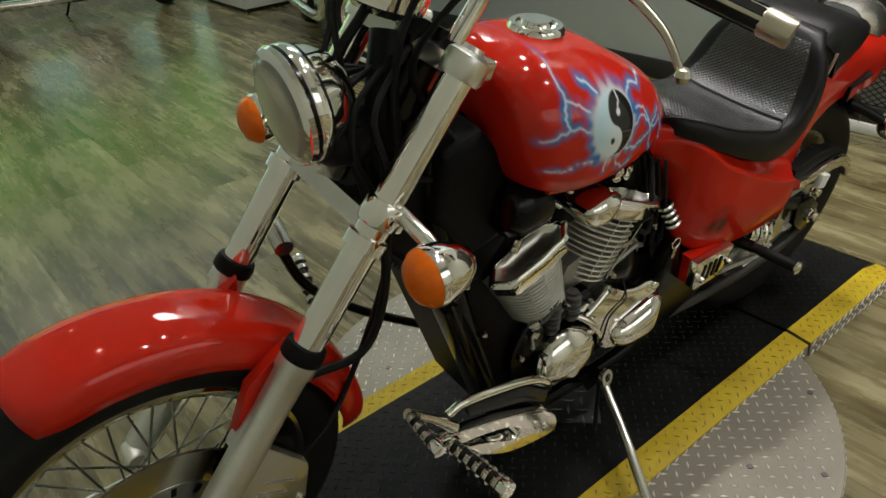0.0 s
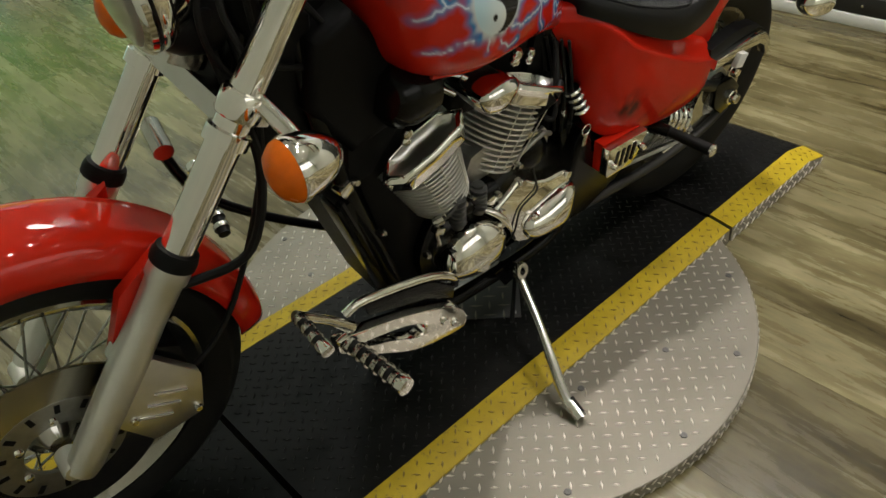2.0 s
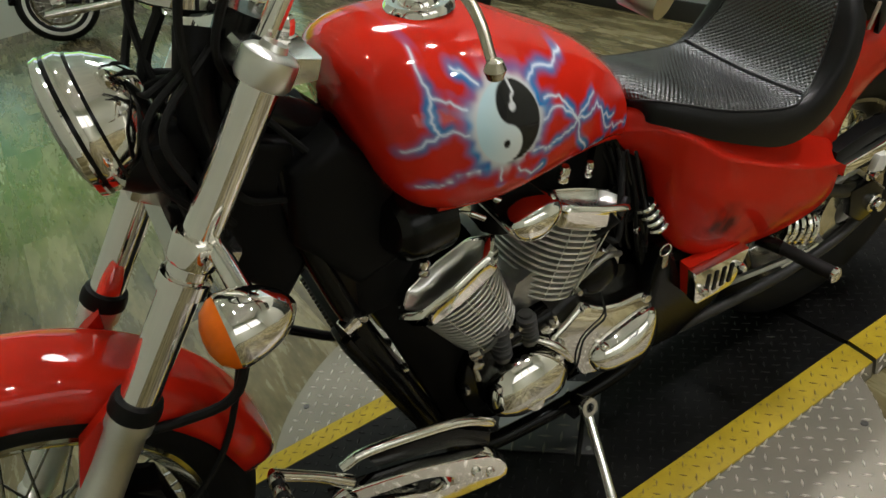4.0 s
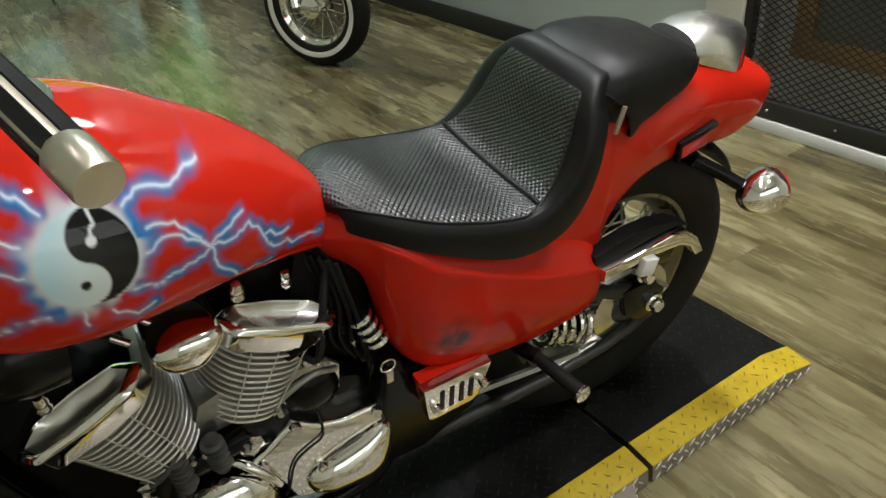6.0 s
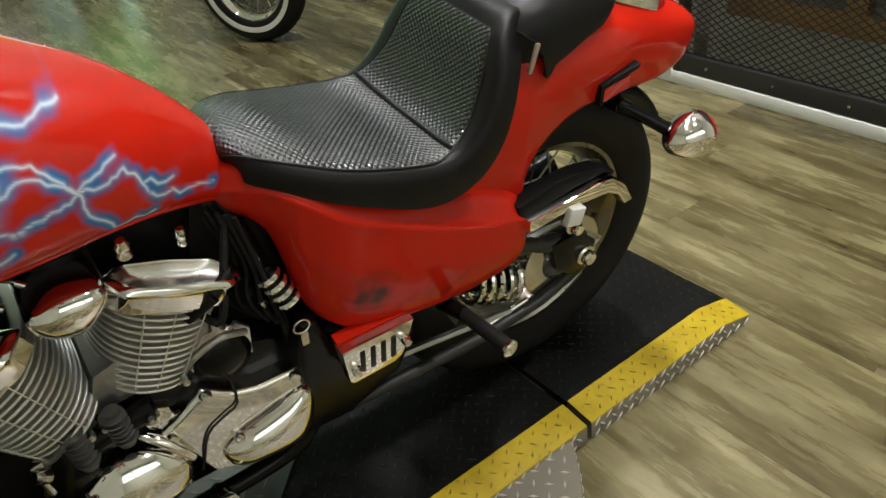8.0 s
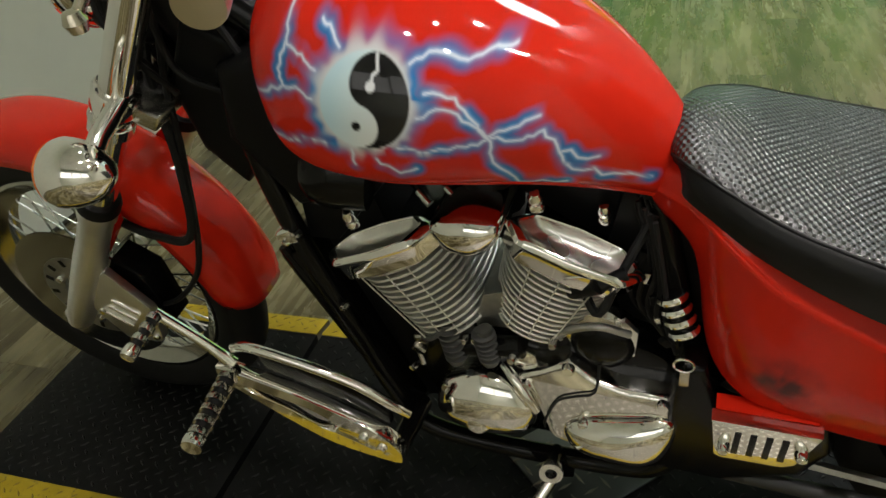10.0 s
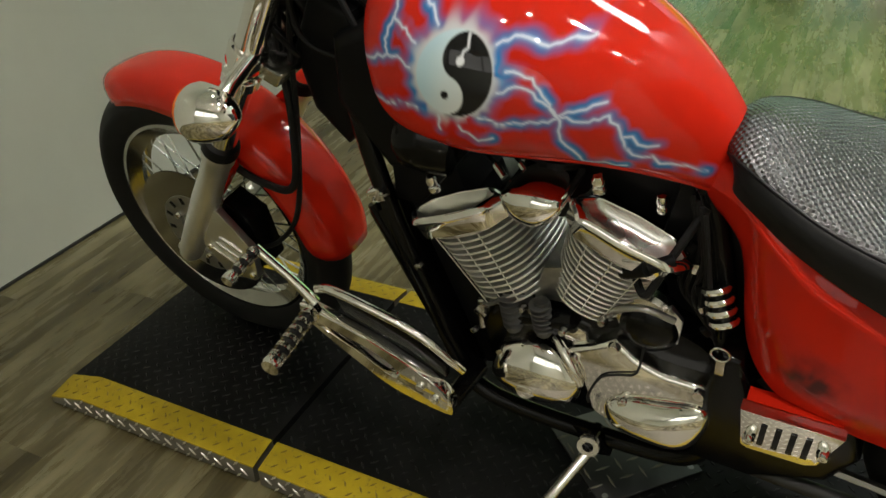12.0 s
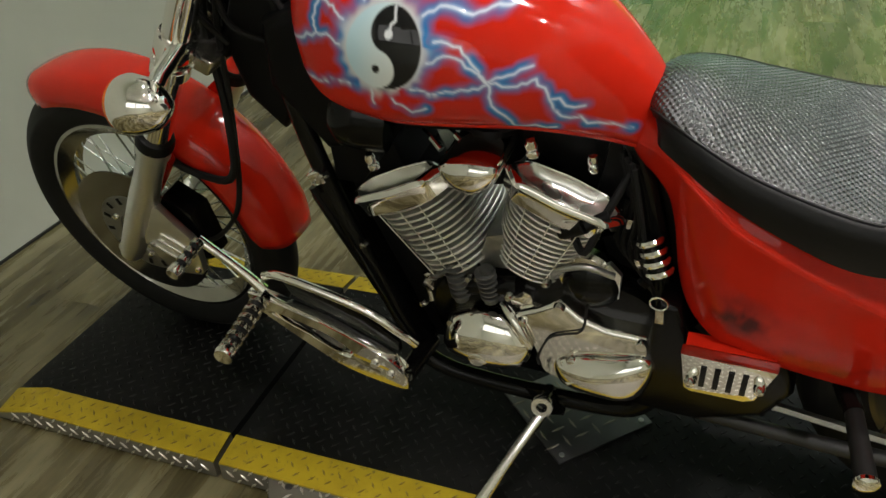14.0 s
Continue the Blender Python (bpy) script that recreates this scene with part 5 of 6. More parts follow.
part("chain", tube([(-0.50, -0.105, 0.345), (RX, -0.112, RR + 0.094), (RX + 0.115, -0.112, RR), (RX, -0.112, RR - 0.094), (-0.50, -0.105, 0.300)], 0.008, 6), CAST, bike)
part("white_tag", box((0.041, -0.158, 0.467), (0.034, 0.014, 0.036), 0.002, (0, 14, 0)), PALE, cg, "white paper tag")
sa = Vector((-0.128, -0.074, 0.338))
sb = Vector((-0.030, -0.078, 0.296))
shock = part("shock_absorber", tube([sa, sb], 0.022, 14), BLACK, bike, "chrome coil-spring shock absorber")
part("shock_rod", tube([(-0.110, -0.112, 0.236), (-0.007, -0.112, 0.252)], 0.006, 10), CHROME, shock)
d, u, w = frame_of(sb - sa)
coil = [sa.lerp(sb, t) + 0.041 * (math.cos(2 * math.pi * 4.5 * t) * u + math.sin(2 * math.pi * 4.5 * t) * w) for t in [i / 112 for i in range(113)]]
part("shock_spring", tube(coil, 0.0064, 8), CHROME, shock)
part("passenger_peg_mount", tube([(-0.215, -0.120, 0.372), (-0.200, -0.165, 0.372)], 0.014, 10), BLACK, bike)
pp = part("passenger_footpeg", tube([(-0.205, -0.135, 0.372), (-0.184, -0.268, 0.372)], [0.0115, 0.0140], 16), RUBBER, bike, "black rubber passenger footpeg")
part("peg_end", lathe([(0.0, 0.009), (0.010, 0.007), (0.016, 0.002), (0.016, -0.003), (0.0, -0.004)], (-0.184, -0.270, 0.372), (0.15, -1, 0), 20), CHROME, pp)
part("exhaust_pipe", tube([(-0.86, 0.02, 0.56), (-0.93, 0.10, 0.44), (-0.84, 0.16, 0.24), (-0.60, 0.17, 0.20), (-0.20, 0.18, 0.22), (0.30, 0.19, 0.27)], [0.022, 0.022, 0.022, 0.03, 0.04, 0.045], 16, 5), BLACK, bike, "black exhaust pipe")
part("signal_bracket", tube([(0.180, -0.10, 0.608), (0.175, 0.10, 0.608)], 0.013, 10), BLACK, bike)
part("inner_fender", fender_bm(RX, RR, 150, 30, 0.352, 0.352, 0.088, 0.02, 20), BLACK_MATT, bike)

# ---- turntable ----
DIAMOND = plain("checker_plate_steel", (0.215, 0.198, 0.158), 0.48, 0.6, vary=0.22, scale=7, bump=0.05, rvary=0.35)

LUG = plain("bright_lug_steel", (0.70, 0.66, 0.58), 0.34, 0.7, vary=0.15, scale=20)


def yellow_material():
    m = Nodes("yellow_paint")
    v = m.coords()
    a, b = m.noise(v, 16, 5), m.noise(v, 90, 3)
    col = m.ramp(a, [(0.3, (0.32, 0.225, 0.007)), (0.7, (0.445, 0.325, 0.012))])
    col = m.mix(m.ramp(b, [(0.60, (0, 0, 0)), (0.74, (1, 1, 1))]), col, (0.16, 0.12, 0.03))
    m.set(Base_Color=col, Roughness=0.5, Specular_IOR_Level=0.3)
    return m.mat


def mat_material():
    m = Nodes("black_grip_paint")
    v = m.coords()
    a, b = m.noise(v, 3.0, 5), m.noise(v, 60, 3)
    col = m.ramp(a, [(0.35, (0.004, 0.004, 0.004)), (0.58, (0.007, 0.007, 0.0065)), (0.74, (0.014, 0.014, 0.013))])
    m.set(Base_Color=col, Roughness=m.ramp(b, [(0.3, (0.40, 0.40, 0.40)), (0.7, (0.58, 0.58, 0.58))]), Specular_IOR_Level=0.10)
    m.bump(b, 0.15, 0.0006)
    return m.mat


YELLOW = yellow_material()
# lugs darker than the band: wear, and their shading put into the colour
WORN_SHADED_YELLOW = plain("worn_shaded_yellow", (0.20, 0.135, 0.015), 0.45, vary=0.3, scale=30)
MAT = mat_material()
WORN_BLACK = plain("worn_black_paint", (0.008, 0.008, 0.0075), 0.36, vary=0.4, scale=14, Specular_IOR_Level=0.22)


def lugs(name, inside, x0, x1, y0, y1, place, material, parent, cell=0.0330, ln=0.0175, wd=0.0034, ht=0.0016):
    """Raised bars of checker plate where inside(x, y); place(x, y) gives the surface point and its two directions."""
    verts, faces = [], []
    r = math.sqrt(0.5)
    n = int(max(x1 - x0, y1 - y0) * 1.5 / cell) + 2
    cx, cy = (x0 + x1) / 2, (y0 + y1) / 2
    for i in range(-n, n + 1):
        for j in range(-n, n + 1):
            x, y = cx + (i - j) * cell * r, cy + (i + j) * cell * r
            if not (x0 < x < x1 and y0 < y < y1) or not inside(x, y):
                continue
            o, ex, ey, up = place(x, y)
            a = (ex + ey) * r if (i + j) % 2 else (ex - ey) * r
            b = up.cross(a)
            k = len(verts)
            L = ln * random.uniform(0.92, 1.05)
            low = [o - a * L, o + b * wd, o + a * L, o - b * wd]
            top = [o - a * L * 0.62 + up * ht, o + b * wd * 0.42 + up * ht, o + a * L * 0.62 + up * ht, o - b * wd * 0.42 + up * ht]
            verts += [tuple(q) for q in low + top]
            for f in ((0, 1, 5, 4), (1, 2, 6, 5), (2, 3, 7, 6), (3, 0, 4, 7), (4, 5, 6, 7)):
                faces.append(tuple(k + q for q in f[::-1]))
    me = bpy.data.meshes.new(name)
    me.from_pydata(verts, [], faces)
    me.validate()
    me.shade_flat()
    me.materials.append(material)
    ob = new(name, me)
    ob.parent = parent
    return tagged(ob, kind="stuff")


DISC = Vector((-0.6065, 0.2605, 0.0))
DR, DZ = 0.645, 0.041
turn = thing("turntable", pose(0, 0, 0), "round steel checker-plate turntable on the floor", "turntable")
part("plate", lathe([(0.0, 0.004), (DR - 0.002, 0.004), (DR, 0.006), (DR, DZ - 0.002), (DR - 0.002, DZ), (0.0, DZ)], DISC, EZ, 96), DIAMOND, turn)
lugs("tread", lambda x, y: math.hypot(x - DISC.x, y - DISC.y) < DR - 0.02 and not (-0.05 < y < 0.56), -1.31, 0.11, -0.38, 1.04, lambda x, y: (Vector((x, y, DZ - 0.0001)), EX, EY, EZ), LUG, turn, 0.0285, 0.0112, 0.0031, 0.0022)
for i in range(14):
    a = 2 * math.pi * (i + 0.3) / 14
    part("screw", lathe([(0.0, 0.0), (0.0075, 0.0), (0.0070, 0.0018), (0.0035, 0.0024), (0.0, 0.0012)], (DISC.x + 0.605 * math.cos(a), DISC.y + 0.605 * math.sin(a), DZ), EZ, 12), DARK_FIN, turn)
for x, y in ((-0.486, -0.187), (-0.700, -0.120), (-0.862, 0.640)):
    part("screw", lathe([(0.0, 0.0), (0.0075, 0.0), (0.0070, 0.0018), (0.0035, 0.0024), (0.0, 0.0012)], (x, y, DZ), EZ, 12), DARK_FIN, turn)

def rim_point(x, z):
    a = x / DR - math.pi
    e = Vector((math.cos(a), math.sin(a), 0))
    return DISC + e * (DR - 0.0004) + EZ * z, Vector((-e.y, e.x, 0)), EZ, e


lugs("rim_tread", lambda x, z: True, 0.25, 2.05, 0.004, DZ - 0.002, rim_point, LUG, turn, 0.0180, 0.0095, 0.0026, 0.0020)

# ---- deck in three lengths ----
TOP, YN, YF, SW = 0.056, 0.000, 0.510, 0.066
END0, END1 = -1.880, 0.545


def top_at(x):
    """Height of the deck: it slopes off near both ends."""
    k = max(0.0, (x - 0.440) / (END1 - 0.440), (-1.775 - x) / (-1.775 - END0))
    return TOP - 0.028 * min(1.0, k)


deck = thing("display_deck", pose(0, 0, 0), "black checker-plate deck with yellow edges in three lengths", "platform")
GAP = 0.0065
for a, b in ((END0, -1.280 - GAP), (-1.280 + GAP, -GAP), (GAP, END1)):
    xs = sorted({a, b} | {q for q in (-1.775, 0.440) if a < q < b})
    rings = [[(x, YN, 0.004), (x, YF, 0.004), (x, YF, top_at(x)), (x, YN, top_at(x))] for x in xs]
    sec = part("deck_section", loft(rings), MAT, deck, "black painted checker-plate top")
    for yi, yo, s in ((YN, YN - SW, -1), (YF, YF + SW, 1)):
        rr = [[(x, yi, 0.006), (x, yi, top_at(x) + 0.0006), (x, yi + s * 0.004, top_at(x) + 0.0010), (x, yo, top_at(x) - 0.010), (x, yo + s * 0.002, top_at(x) - 0.013), (x, yo + s * 0.004, 0.005)] for x in xs]
        edge_part = part("edge_strip", loft(rr), DIAMOND, sec, "bare checker-plate side")
        rr = [[(x, yi + s * 0.0005, top_at(x) - 0.004), (x, yi + s * 0.0005, top_at(x) + 0.0022), (x, yi + s * 0.004, top_at(x) + 0.0026), (x, yo + s * 0.0006, top_at(x) - 0.0080), (x, yo + s * 0.0020, top_at(x) - 0.0105), (x, yo - s * 0.0020, top_at(x) - 0.014)] for x in xs]
        part("yellow_band", loft(rr), YELLOW, sec, "worn yellow painted edge")
        lo, hi = min(yi, yo), max(yi, yo)
        lugs("band_tread", lambda x, y: True, a + 0.012, b - 0.012, lo + 0.008, hi - 0.006, lambda x, y, yi=yi, s=s: (Vector((x, y, top_at(x) + 0.0022 - 0.0105 * abs(y - yi) / SW)), EX, Vector((0, 1, -s * 0.160)).normalized(), Vector((0, s * 0.158, 0.987))), WORN_SHADED_YELLOW, sec, 0.0245, 0.0100, 0.0029, 0.0022)
        if s < 0:
            lugs("side_tread", lambda x, z: z < top_at(x) - 0.012, a + 0.012, b - 0.012, 0.006, 0.046, lambda x, z, yo=yo: (Vector((x, yo - 0.0036, z)), EX, EZ, -EY), LUG, sec, 0.024, 0.0125, 0.0030, 0.0024)
    lugs("deck_tread", lambda x, y: True, a + 0.012, b - 0.012, YN + 0.006, YF - 0.006, lambda x, y: (Vector((x, y, top_at(x))), EX, EY, EZ), WORN_BLACK, sec, 0.0240, 0.0100, 0.0029, 0.0018)
pl = box((0, 0, 0), (0.212, 0.212, 0.004), 0.001)
bmesh.ops.transform(pl, matrix=pose(-0.632, 0.258, TOP + 0.0030, 0, 0, 45), verts=pl.verts)
hatch = tagged(part("centre_plate", pl, plain("dark_checker_plate", (0.13, 0.13, 0.125), 0.4, 1.0, vary=0.2, scale=9)), "bare dark checker-plate square on the black deck", "metal plate")
lugs("plate_tread", lambda x, y: abs(x + 0.632) + abs(y - 0.258) < 0.138, -0.79, -0.47, 0.10, 0.42, lambda x, y: (Vector((x, y, TOP + 0.0049)), EX, EY, EZ), DIAMOND, hatch)
for dx, dy in ((-0.128, 0), (0.128, 0), (0, -0.128), (0, 0.128)):
    part("screw", lathe([(0.0, 0.0), (0.006, 0.0), (0.005, 0.0018), (0.0, 0.002)], (-0.632 + dx, 0.258 + dy, TOP + 0.005), EZ, 10), CAST, hatch)

# ---- wire gate and the end wall ----
WOOD = plain("brown_wood", (0.30, 0.17, 0.055), 0.5, vary=0.35, scale=22, bump=0.2)
BLACK_STEEL = plain("black_steel", (0.016, 0.016, 0.015), 0.45, vary=0.3, scale=25, bump=0.1)
WIRE = plain("black_wire", (0.02, 0.02, 0.02), 0.5)
GX = 1.640
sill = tagged(part("trim_sill", box((GX + 0.02, -0.60, 0.024), (0.09, 3.46, 0.048), 0.003), WHITE_PAINT), "white painted sill under the wire gate", "trim", kind="structure")
gate = thing("wire_gate", pose(0, 0, 0), "black steel gate with diamond wire mesh", "gate")
GY0, GY1, GZ0, GZ1 = -0.92, 0.985, 0.050, 2.30
part("bottom_rail", box((GX, (GY0 + GY1) / 2, GZ0 + 0.036), (0.040, GY1 - GY0, 0.070), 0.003), BLACK_STEEL, gate)
part("top_rail", box((GX, (GY0 + GY1) / 2, GZ1), (0.040, GY1 - GY0, 0.060), 0.003), BLACK_STEEL, gate)
for y in (GY0, -0.075, GY1 - 0.030):
    part("upright", box((GX, y + 0.016, (GZ0 + GZ1) / 2), (0.042, 0.032, GZ1 - GZ0), 0.003), BLACK_STEEL, gate)
for i in range(7):
    part("rail_bolt", lathe([(0.0, 0.006), (0.005, 0.005), (0.007, 0.0), (0.0, 0.0)], (GX - 0.020, GY0 + 0.10 + i * 0.276, GZ0 + 0.036), (-1, 0, 0), 10), CHROME_DULL, gate)
mesh_bm_v, mesh_bm_f = [], []


def wire(y0, z0, y1, z1, x, t=0.0022):
    d = Vector((0, y1 - y0, z1 - z0)).normalized()
    n = Vector((0, -d.z, d.y))
    k = len(mesh_bm_v)
    for y, z in ((y0, z0), (y1, z1)):
        p = Vector((x, y, z))
        mesh_bm_v.extend([tuple(p + n * t + EX * 0.001), tuple(p + n * t - EX * 0.001), tuple(p - n * t - EX * 0.001), tuple(p - n * t + EX * 0.001)])
    for f in ((0, 1, 5, 4), (1, 2, 6, 5), (2, 3, 7, 6), (3, 0, 4, 7)):
        mesh_bm_f.append(tuple(k + q for q in f))


PW, PH = 0.040, 0.026
zlo, zhi = GZ0 + 0.07, GZ1 - 0.03
slope = PH / PW
for sgn in (1, -1):
    span = (zhi - zlo) / slope
    for i in range(int((GY1 - GY0 + span) / PW) + 1):
        if sgn > 0:
            ya = GY0 - span + i * PW
            yb = ya + span
            za, zb = zlo, zhi
        else:
            ya = GY0 - span + i * PW
            yb = ya + span
            za, zb = zhi, zlo
        p0, p1 = max(ya, GY0 + 0.01), min(yb, GY1 - 0.01)
        if p1 - p0 > 0.01:
            f = lambda y: za + (zb - za) * (y - ya) / (yb - ya)
            wire(p0, f(p0), p1, f(p1), GX + (0.001 if sgn > 0 else -0.001))
me = bpy.data.meshes.new("wire_mesh")
me.from_pydata(mesh_bm_v, [], mesh_bm_f)
me.materials.append(WIRE)
wm = new("wire_mesh", me)
wm.parent = gate
tagged(wm, kind="stuff")

back_door = thing("wooden_door", pose(0, 0, 0), "brown wooden framed glazed door behind the wire gate", "door")
for y in (0.84, 0.40, -0.10):
    part("stile", box((1.80, y, 1.25), (0.05, 0.075, 2.0), 0.004), WOOD, back_door)
for z in (0.29, 2.2):
    part("rail", box((1.80, 0.38, z), (0.048, 1.0, 0.075), 0.004), WOOD, back_door)
DARKPANE = plain("dark_pane", (0.13, 0.14, 0.12), 0.25, vary=0.3, scale=4)
for y in (0.62, 0.15):
    part("pane", box((1.81, y, 1.25), (0.012, 0.40, 1.90)), DARKPANE, back_door)
tagged(part("back_panel", box((1.90, 0.02, 0.50), (0.03, 2.0, 1.0)), plain("pale_panel", (0.78, 0.79, 0.75), 0.6, vary=0.1, scale=3)), "pale painted board behind the gate", "panel", kind="structure")
part("jamb", box((1.80, -0.60, 1.25), (0.06, 0.90, 2.3), 0.004), DARKPANE, back_door)

post = tagged(part("trim_post", box((1.68, 1.075, CEIL / 2), (0.14, 0.17, CEIL - 0.002), 0.004), WHITE_PAINT), "white painted post beside the gate", "post", kind="structure")
panel = tagged(part("partition", box((1.735, 4.18, CEIL / 2), (0.09, 6.0, CEIL - 0.004), 0.004), PARTITION), "pale grey partition wall with bluish light in its colour", "wall", kind="structure")
tagged(part("baseboard", box((1.682, 4.18, 0.055), (0.014, 5.98, 0.105), 0.003), BLACK_STEEL), "black skirting board along the partition", "skirting", kind="structure")
# black strip that draws the shadow line at the foot of the wall
tagged(part("shadow_strip_west", box((X0 + 0.004, 2.0, 0.002), (0.008, 10.2, 0.010), 0.0), BLACK_STEEL), "thin dark strip drawn as the shadow gap along the wall", "skirting", kind="structure")

# ---- window wall ----
WZ0, WZ1 = 0.40, 4.35
for nm, c, s in (("wall_north_low", ((X0 + X1) / 2, Y1 + 0.06, WZ0 / 2), (X1 - X0 + 0.3, 0.12, WZ0)), ("wall_north_top", ((X0 + X1) / 2, Y1 + 0.06, (WZ1 + CEIL) / 2), (X1 - X0 + 0.3, 0.12, CEIL - WZ1))):
    tagged(part(nm, box(c, s), WALL_PAINT), "plain pale wall round the shop window", "wall", kind="structure")
win = thing("window_1", pose(0, 0, 0), "wide shop window with dark frames", "window", kind="structure")
for i in range(5):
    part("window_frame", box((X0 + 0.03 + i * (X1 - X0 - 0.06) / 4, Y1 + 0.05, (WZ0 + WZ1) / 2), (0.06, 0.08, WZ1 - WZ0), 0.004), BLACK_STEEL, win)
for z in (WZ0 + 0.03, WZ1 - 0.03):
    part("window_rail", box(((X0 + X1) / 2, Y1 + 0.05, z), (X1 - X0, 0.078, 0.06), 0.004), BLACK_STEEL, win)
m = Nodes("outdoor_view")
v = m.coords()
sep = m.n("ShaderNodeSeparateXYZ")
m.l(v, sep.inputs[0])
g = m.noise(v, 1.1, 6, 0.7)
h = m.math("ADD", sep.outputs[2], m.math("MULTIPLY", m.math("SUBTRACT", g, 0.5), 1.5))
col = m.ramp(m.math("MULTIPLY", h, 0.20), [(0.04, (0.42, 0.58, 0.60)), (0.24, (0.46, 0.74, 0.72)), (0.34, (0.17, 0.50, 0.09)), (0.50, (0.22, 0.56, 0.03)), (0.64, (0.48, 0.58, 0.12)), (0.74, (0.40, 0.48, 0.56)), (0.90, (0.55, 0.64, 0.74))])
m.set(Base_Color=(0, 0, 0), Roughness=1.0, Emission_Color=col, Emission_Strength=VIEW)
backdrop = tagged(part("backdrop", box(((X0 + X1) / 2, Y1 + 2.2, 2.6), (10.0, 0.05, 8.0)), m.mat), "blurred green trees and pale street outside", "backdrop", kind="structure")

# unseen window and glowing sheet, added so that chrome and tops catch daylight
front = thing("window_2", pose(0, 0, 0), "unseen long south window with dark frames, added for light", "window", kind="structure")
for i in range(4):
    part("window_frame", box((X0 + 0.03 + i * (X1 - X0 + 0.44) / 3, Y0 - 0.05, (SZ0 + SZ1) / 2), (0.06, 0.08, SZ1 - SZ0), 0.004), BLACK_STEEL, front)
for z in (SZ0 + 0.025, SZ1 - 0.025):
    part("window_rail", box(((X0 + X1) / 2 + 0.2, Y0 - 0.05, z), (X1 - X0 + 0.5, 0.078, 0.05), 0.004), BLACK_STEEL, front)
m = Nodes("daylight_view")
v = m.coords()
col = m.ramp(m.noise(v, 0.7, 4), [(0.3, (0.72, 0.72, 0.66)), (0.7, (1.0, 0.98, 0.93))])
m.set(Base_Color=(0, 0, 0), Roughness=1.0, Emission_Color=col, Emission_Strength=DAY)
tagged(part("backdrop_south", box(((X0 + X1) / 2, Y0 - 1.6, 2.0), (9.0, 0.05, 6.0)), m.mat), "glowing sheet added as daylight behind the unseen south window", "backdrop", kind="structure")

# ---- lamps ----
GLOW = bpy.data.materials.new("lamp_glow")
GLOW.use_nodes = True
gb = GLOW.node_tree.nodes["Principled BSDF"]
gb.inputs["Emission Color"].default_value = (1.0, 0.90, 0.72, 1)
gb.inputs["Emission Strength"].default_value = 14.0
proto = None
# added fill lamps get the same downlight body; the big one is a soft panel
for x, y, k, wide, big in LAMPS:
    if proto is None:
        proto = thing("downlight", pose(x, y, CEIL), "round ceiling downlight, lit, some added as unseen fill", "ceiling lamp", "ceiling downlights")
        part("trim_ring", ring_body([(0.062, -0.004), (0.085, -0.006), (0.088, -0.001), (0.062, -0.001)], (0, 0, 0), EZ, 32), WHITE_PAINT, proto)
        part("bulb_face", lathe([(0.0, -0.0035), (0.060, -0.0035), (0.060, -0.0015), (0.0, -0.0015)], (0, 0, 0), EZ, 28), GLOW, proto)
    else:
        copy_thing(proto, pose(x, y, CEIL) @ Matrix.Diagonal((big, big, 1, 1)))
    la = bpy.data.lights.new("downlight_lamp", "AREA")
    la.shape, la.size, la.energy, la.spread = "DISK", 0.16 * big, LAMP_POWER * k, radians(wide)
    la.color = (0.86, 0.97, 1.0) if big > 1 else (1.0, 0.96, 0.935)
    lo = new("downlight_lamp", la)
    lo.location = (x, y, CEIL - 0.012)

# ---- other motorcycles and cabinet across the floor ----
WW = plain("whitewall", (0.72, 0.70, 0.64), 0.6, vary=0.06)


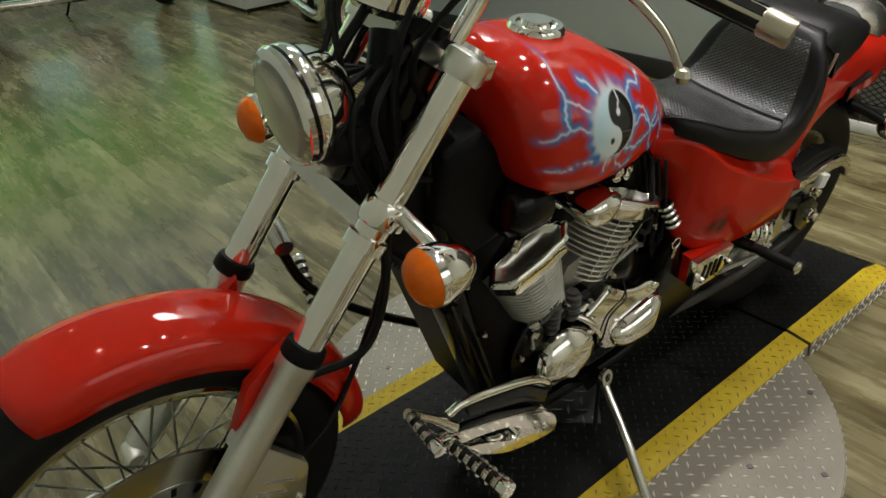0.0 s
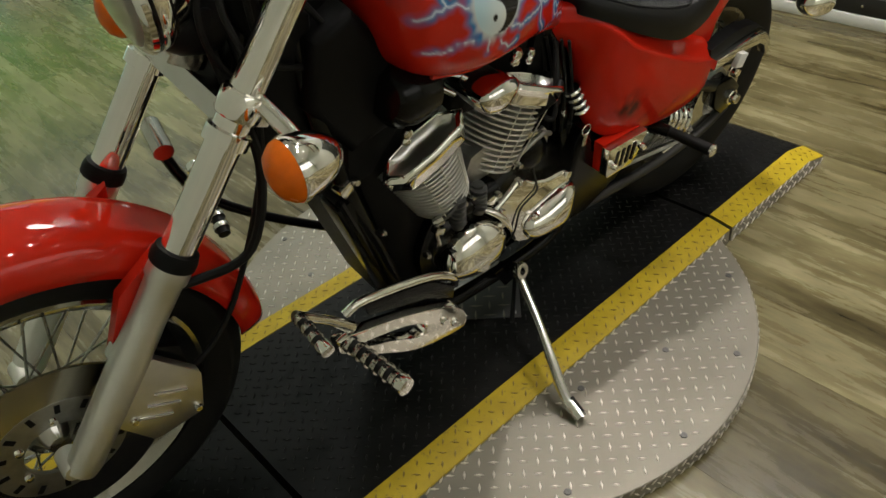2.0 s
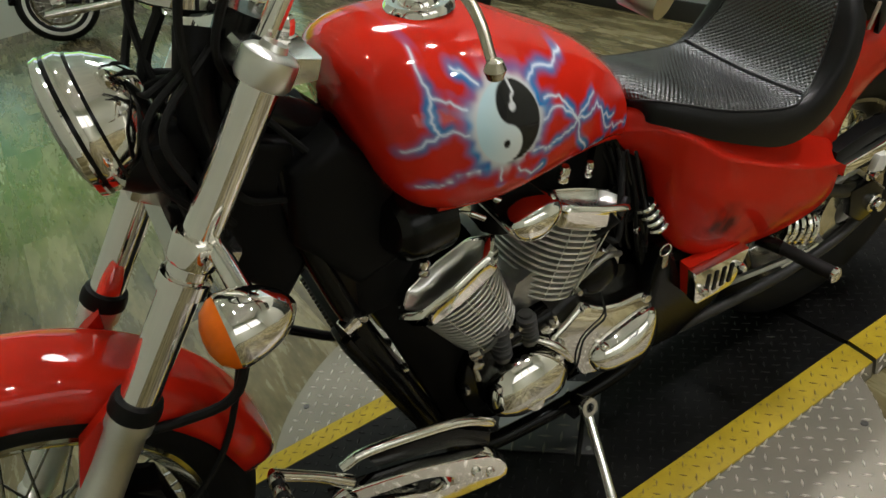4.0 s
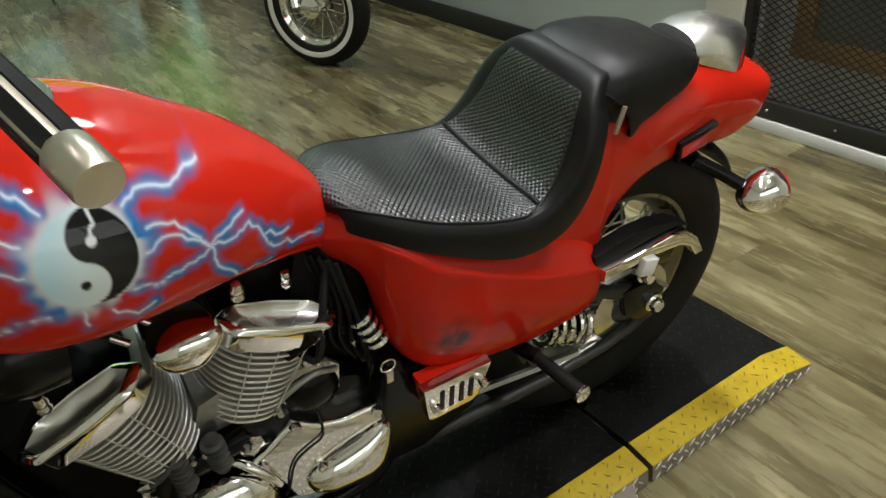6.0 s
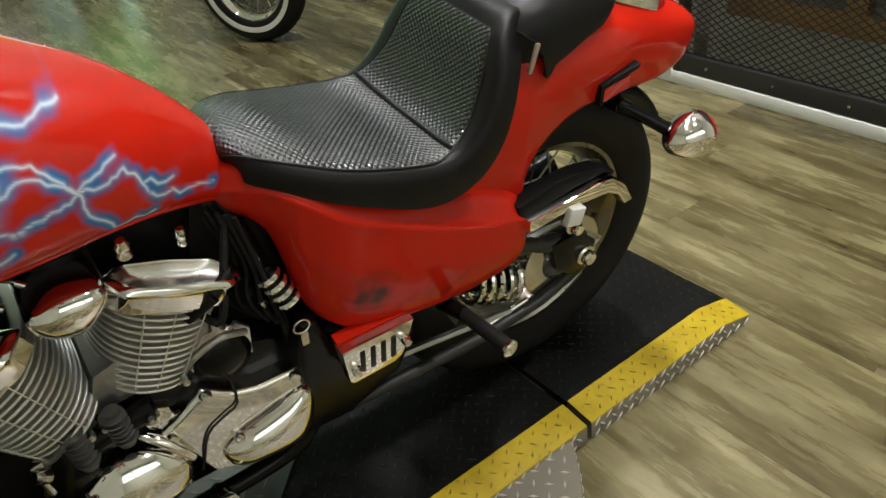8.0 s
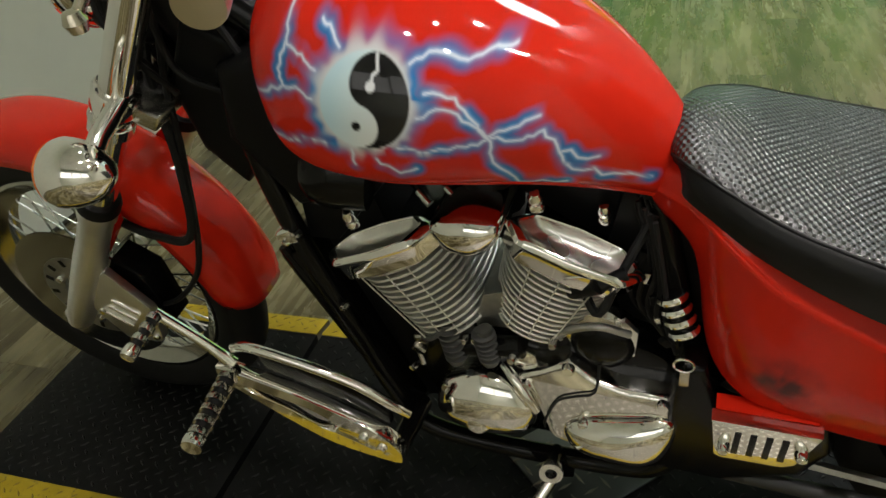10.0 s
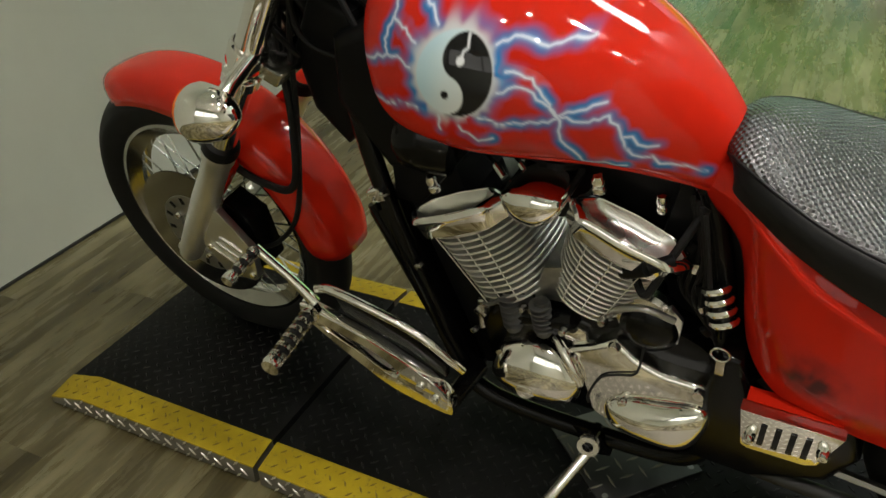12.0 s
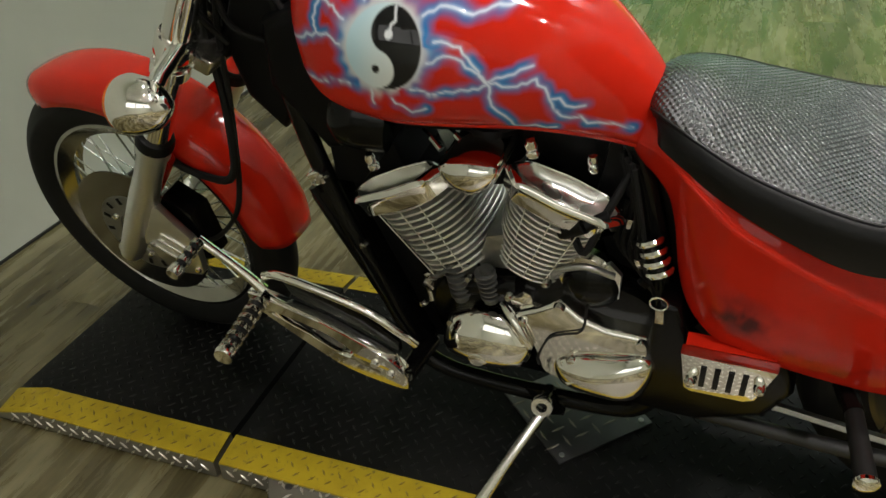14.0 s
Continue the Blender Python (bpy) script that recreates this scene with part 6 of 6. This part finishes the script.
def parked_bike(m, label):
    b = thing("parked_motorcycle", m, label, "motorcycle", "motorcycles parked across the floor")
    for x, nm in ((0.0, "front_wheel"), (1.62, "rear_wheel")):
        r = 0.315
        rim = part(nm, rim_bm(x, r, 0.200, 0.040), CHROME, b)
        if not x:
            rim.rotation_euler.z = radians(48)
        part("tyre", tyre_bm(x, r, 0.062, 0.200), RUBBER, rim)
        for s in (-1, 1):
            part("whitewall", ring_body([(0.232, s * 0.0580), (0.232, s * 0.0605), (0.244, s * 0.0645), (0.258, s * 0.0635), (0.258, s * 0.0605)], (x, 0, r), EY, 56), WW, rim)
        part("hub", lathe([(0.02, -0.07), (0.055, -0.06), (0.06, -0.045), (0.03, 0), (0.06, 0.045), (0.055, 0.06), (0.02, 0.07)], (x, 0, r), EY, 24), CHROME, rim)
        # added dark plate that stands in for the shade inside the wheel
        part("dark_wheel_plate", lathe([(0.06, -0.052), (0.165, -0.044), (0.168, -0.038), (0.06, -0.044)], (x, 0, r), EY, 36), DARK_CHROME, rim)
        for i in range(24):
            a = 2 * math.pi * i / 24
            part("spoke", tube([(x + 0.06 * math.cos(a), 0.03 * (-1) ** i, r + 0.06 * math.sin(a)), (x + 0.18 * math.cos(a + 0.25), 0, r + 0.18 * math.sin(a + 0.25))], 0.0025, 5), CHROME, rim)
        shell(part("fender", fender_bm(x, r, 175 if x else 125, 10, 0.352, 0.352, 0.078, 0.05, 24), BLACK, b, "black fender", 60), 0.004)
    for s in (-1, 1):
        part("fork_leg", tube([(0.0, s * 0.10, 0.315), (0.30, s * 0.10, 0.86)], 0.026, 14), CHROME, b)
    part("headlight", lathe([(0.0, -0.02), (0.085, 0), (0.09, 0.02), (0.08, 0.08), (0.03, 0.13), (0, 0.135)], (0.17, 0, 0.88), EX, 28), CHROME, b)
    part("tank", loft([[(0.42 + 0.5 * t, 0.15 * k * math.cos(a), 0.80 - 0.12 * t + 0.11 * k * math.sin(a)) for a in [2 * math.pi * j / 24 for j in range(24)]] for t, k in ((0, 0.55), (0.15, 0.9), (0.4, 1.0), (0.7, 0.8), (1.0, 0.4))]), BLACK, b, "black fuel tank")
    part("seat", loft(saddle([(0.88, 0.70, 0.08, 0.07, 0), (1.05, 0.67, 0.14, 0.08, 0.0), (1.25, 0.69, 0.15, 0.08, 0), (1.50, 0.76, 0.11, 0.07, 0), (1.62, 0.74, 0.06, 0.04, 0)], SEC2)), VINYL, b)
    part("engine_block", slab([(0.50, 0.22), (0.52, 0.45), (0.45, 0.66), (0.60, 0.70), (0.68, 0.55), (0.78, 0.68), (0.90, 0.62), (0.86, 0.40), (0.92, 0.24)], -0.13, 0.13, 0.02), CHROME_DULL, b)
    part("frame_rail", tube([(0.34, 0, 0.84), (0.42, 0, 0.30), (0.56, 0, 0.17), (1.1, 0, 0.2), (1.62, 0, 0.315)], 0.022, 12, 4), BLACK, b)
    part("handlebar", tube([(0.66, -0.40, 1.02), (0.50, -0.30, 1.08), (0.34, -0.10, 0.98), (0.34, 0.10, 0.98), (0.50, 0.30, 1.08), (0.66, 0.40, 1.02)], 0.012, 10, 5), CHROME, b)
    part("exhaust_pipe", tube([(0.50, 0.15, 0.50), (0.55, 0.17, 0.26), (1.0, 0.18, 0.22), (1.75, 0.19, 0.26)], 0.035, 14, 4), CHROME, b)
    part("side_stand", tube([(0.75, -0.14, 0.19), (0.80, -0.26, 0.01)], 0.011, 10), BLACK, b)
    return b


pb = parked_bike(pose(0.78, 2.97, 0.0, 0, 0, 74), "black and chrome cruiser with whitewall tyres")
copy_thing(pb, pose(0.74, 6.15, 0.0, 0, 0, 178))
cab = thing("display_cabinet", pose(0, 0, 0), "low white display cabinet against the far wall", "cabinet")
part("body", box((1.24, 5.55, 0.46), (0.50, 0.80, 0.86), 0.006), WHITE_PAINT, cab)
part("top", box((1.24, 5.55, 0.905), (0.54, 0.86, 0.03), 0.004), WHITE_PAINT, cab)
part("plinth", box((1.24, 5.55, 0.015), (0.46, 0.76, 0.03)), BLACK_STEEL, cab)

# ---- floor planks ----
PWID, PLEN, PTH = 0.180, 1.22, 0.005
pm = box((0, 0, -PTH / 2), (PWID - 0.0005, PLEN - 0.0005, PTH), 0.0)
plank_mesh = mesh_of(pm, "plank", 30)
plank_mesh.materials.append(FLOOR)
floor.location.z = -0.0025
floor_top = Matrix.Translation((0, 0, 0.0025))
col = 0
x = X0 - 0.06 + PWID / 2
while x < X1 + 0.50:
    y = Y0 - 0.10 + PLEN / 2 - (col * 0.437 % 1.0) * PLEN
    while y - PLEN / 2 < Y1 + 0.1:
        piece("plank", plank_mesh, floor, floor_top @ Matrix.Translation((x, y, 0.0)))
        y += PLEN
    x += PWID
    col += 1
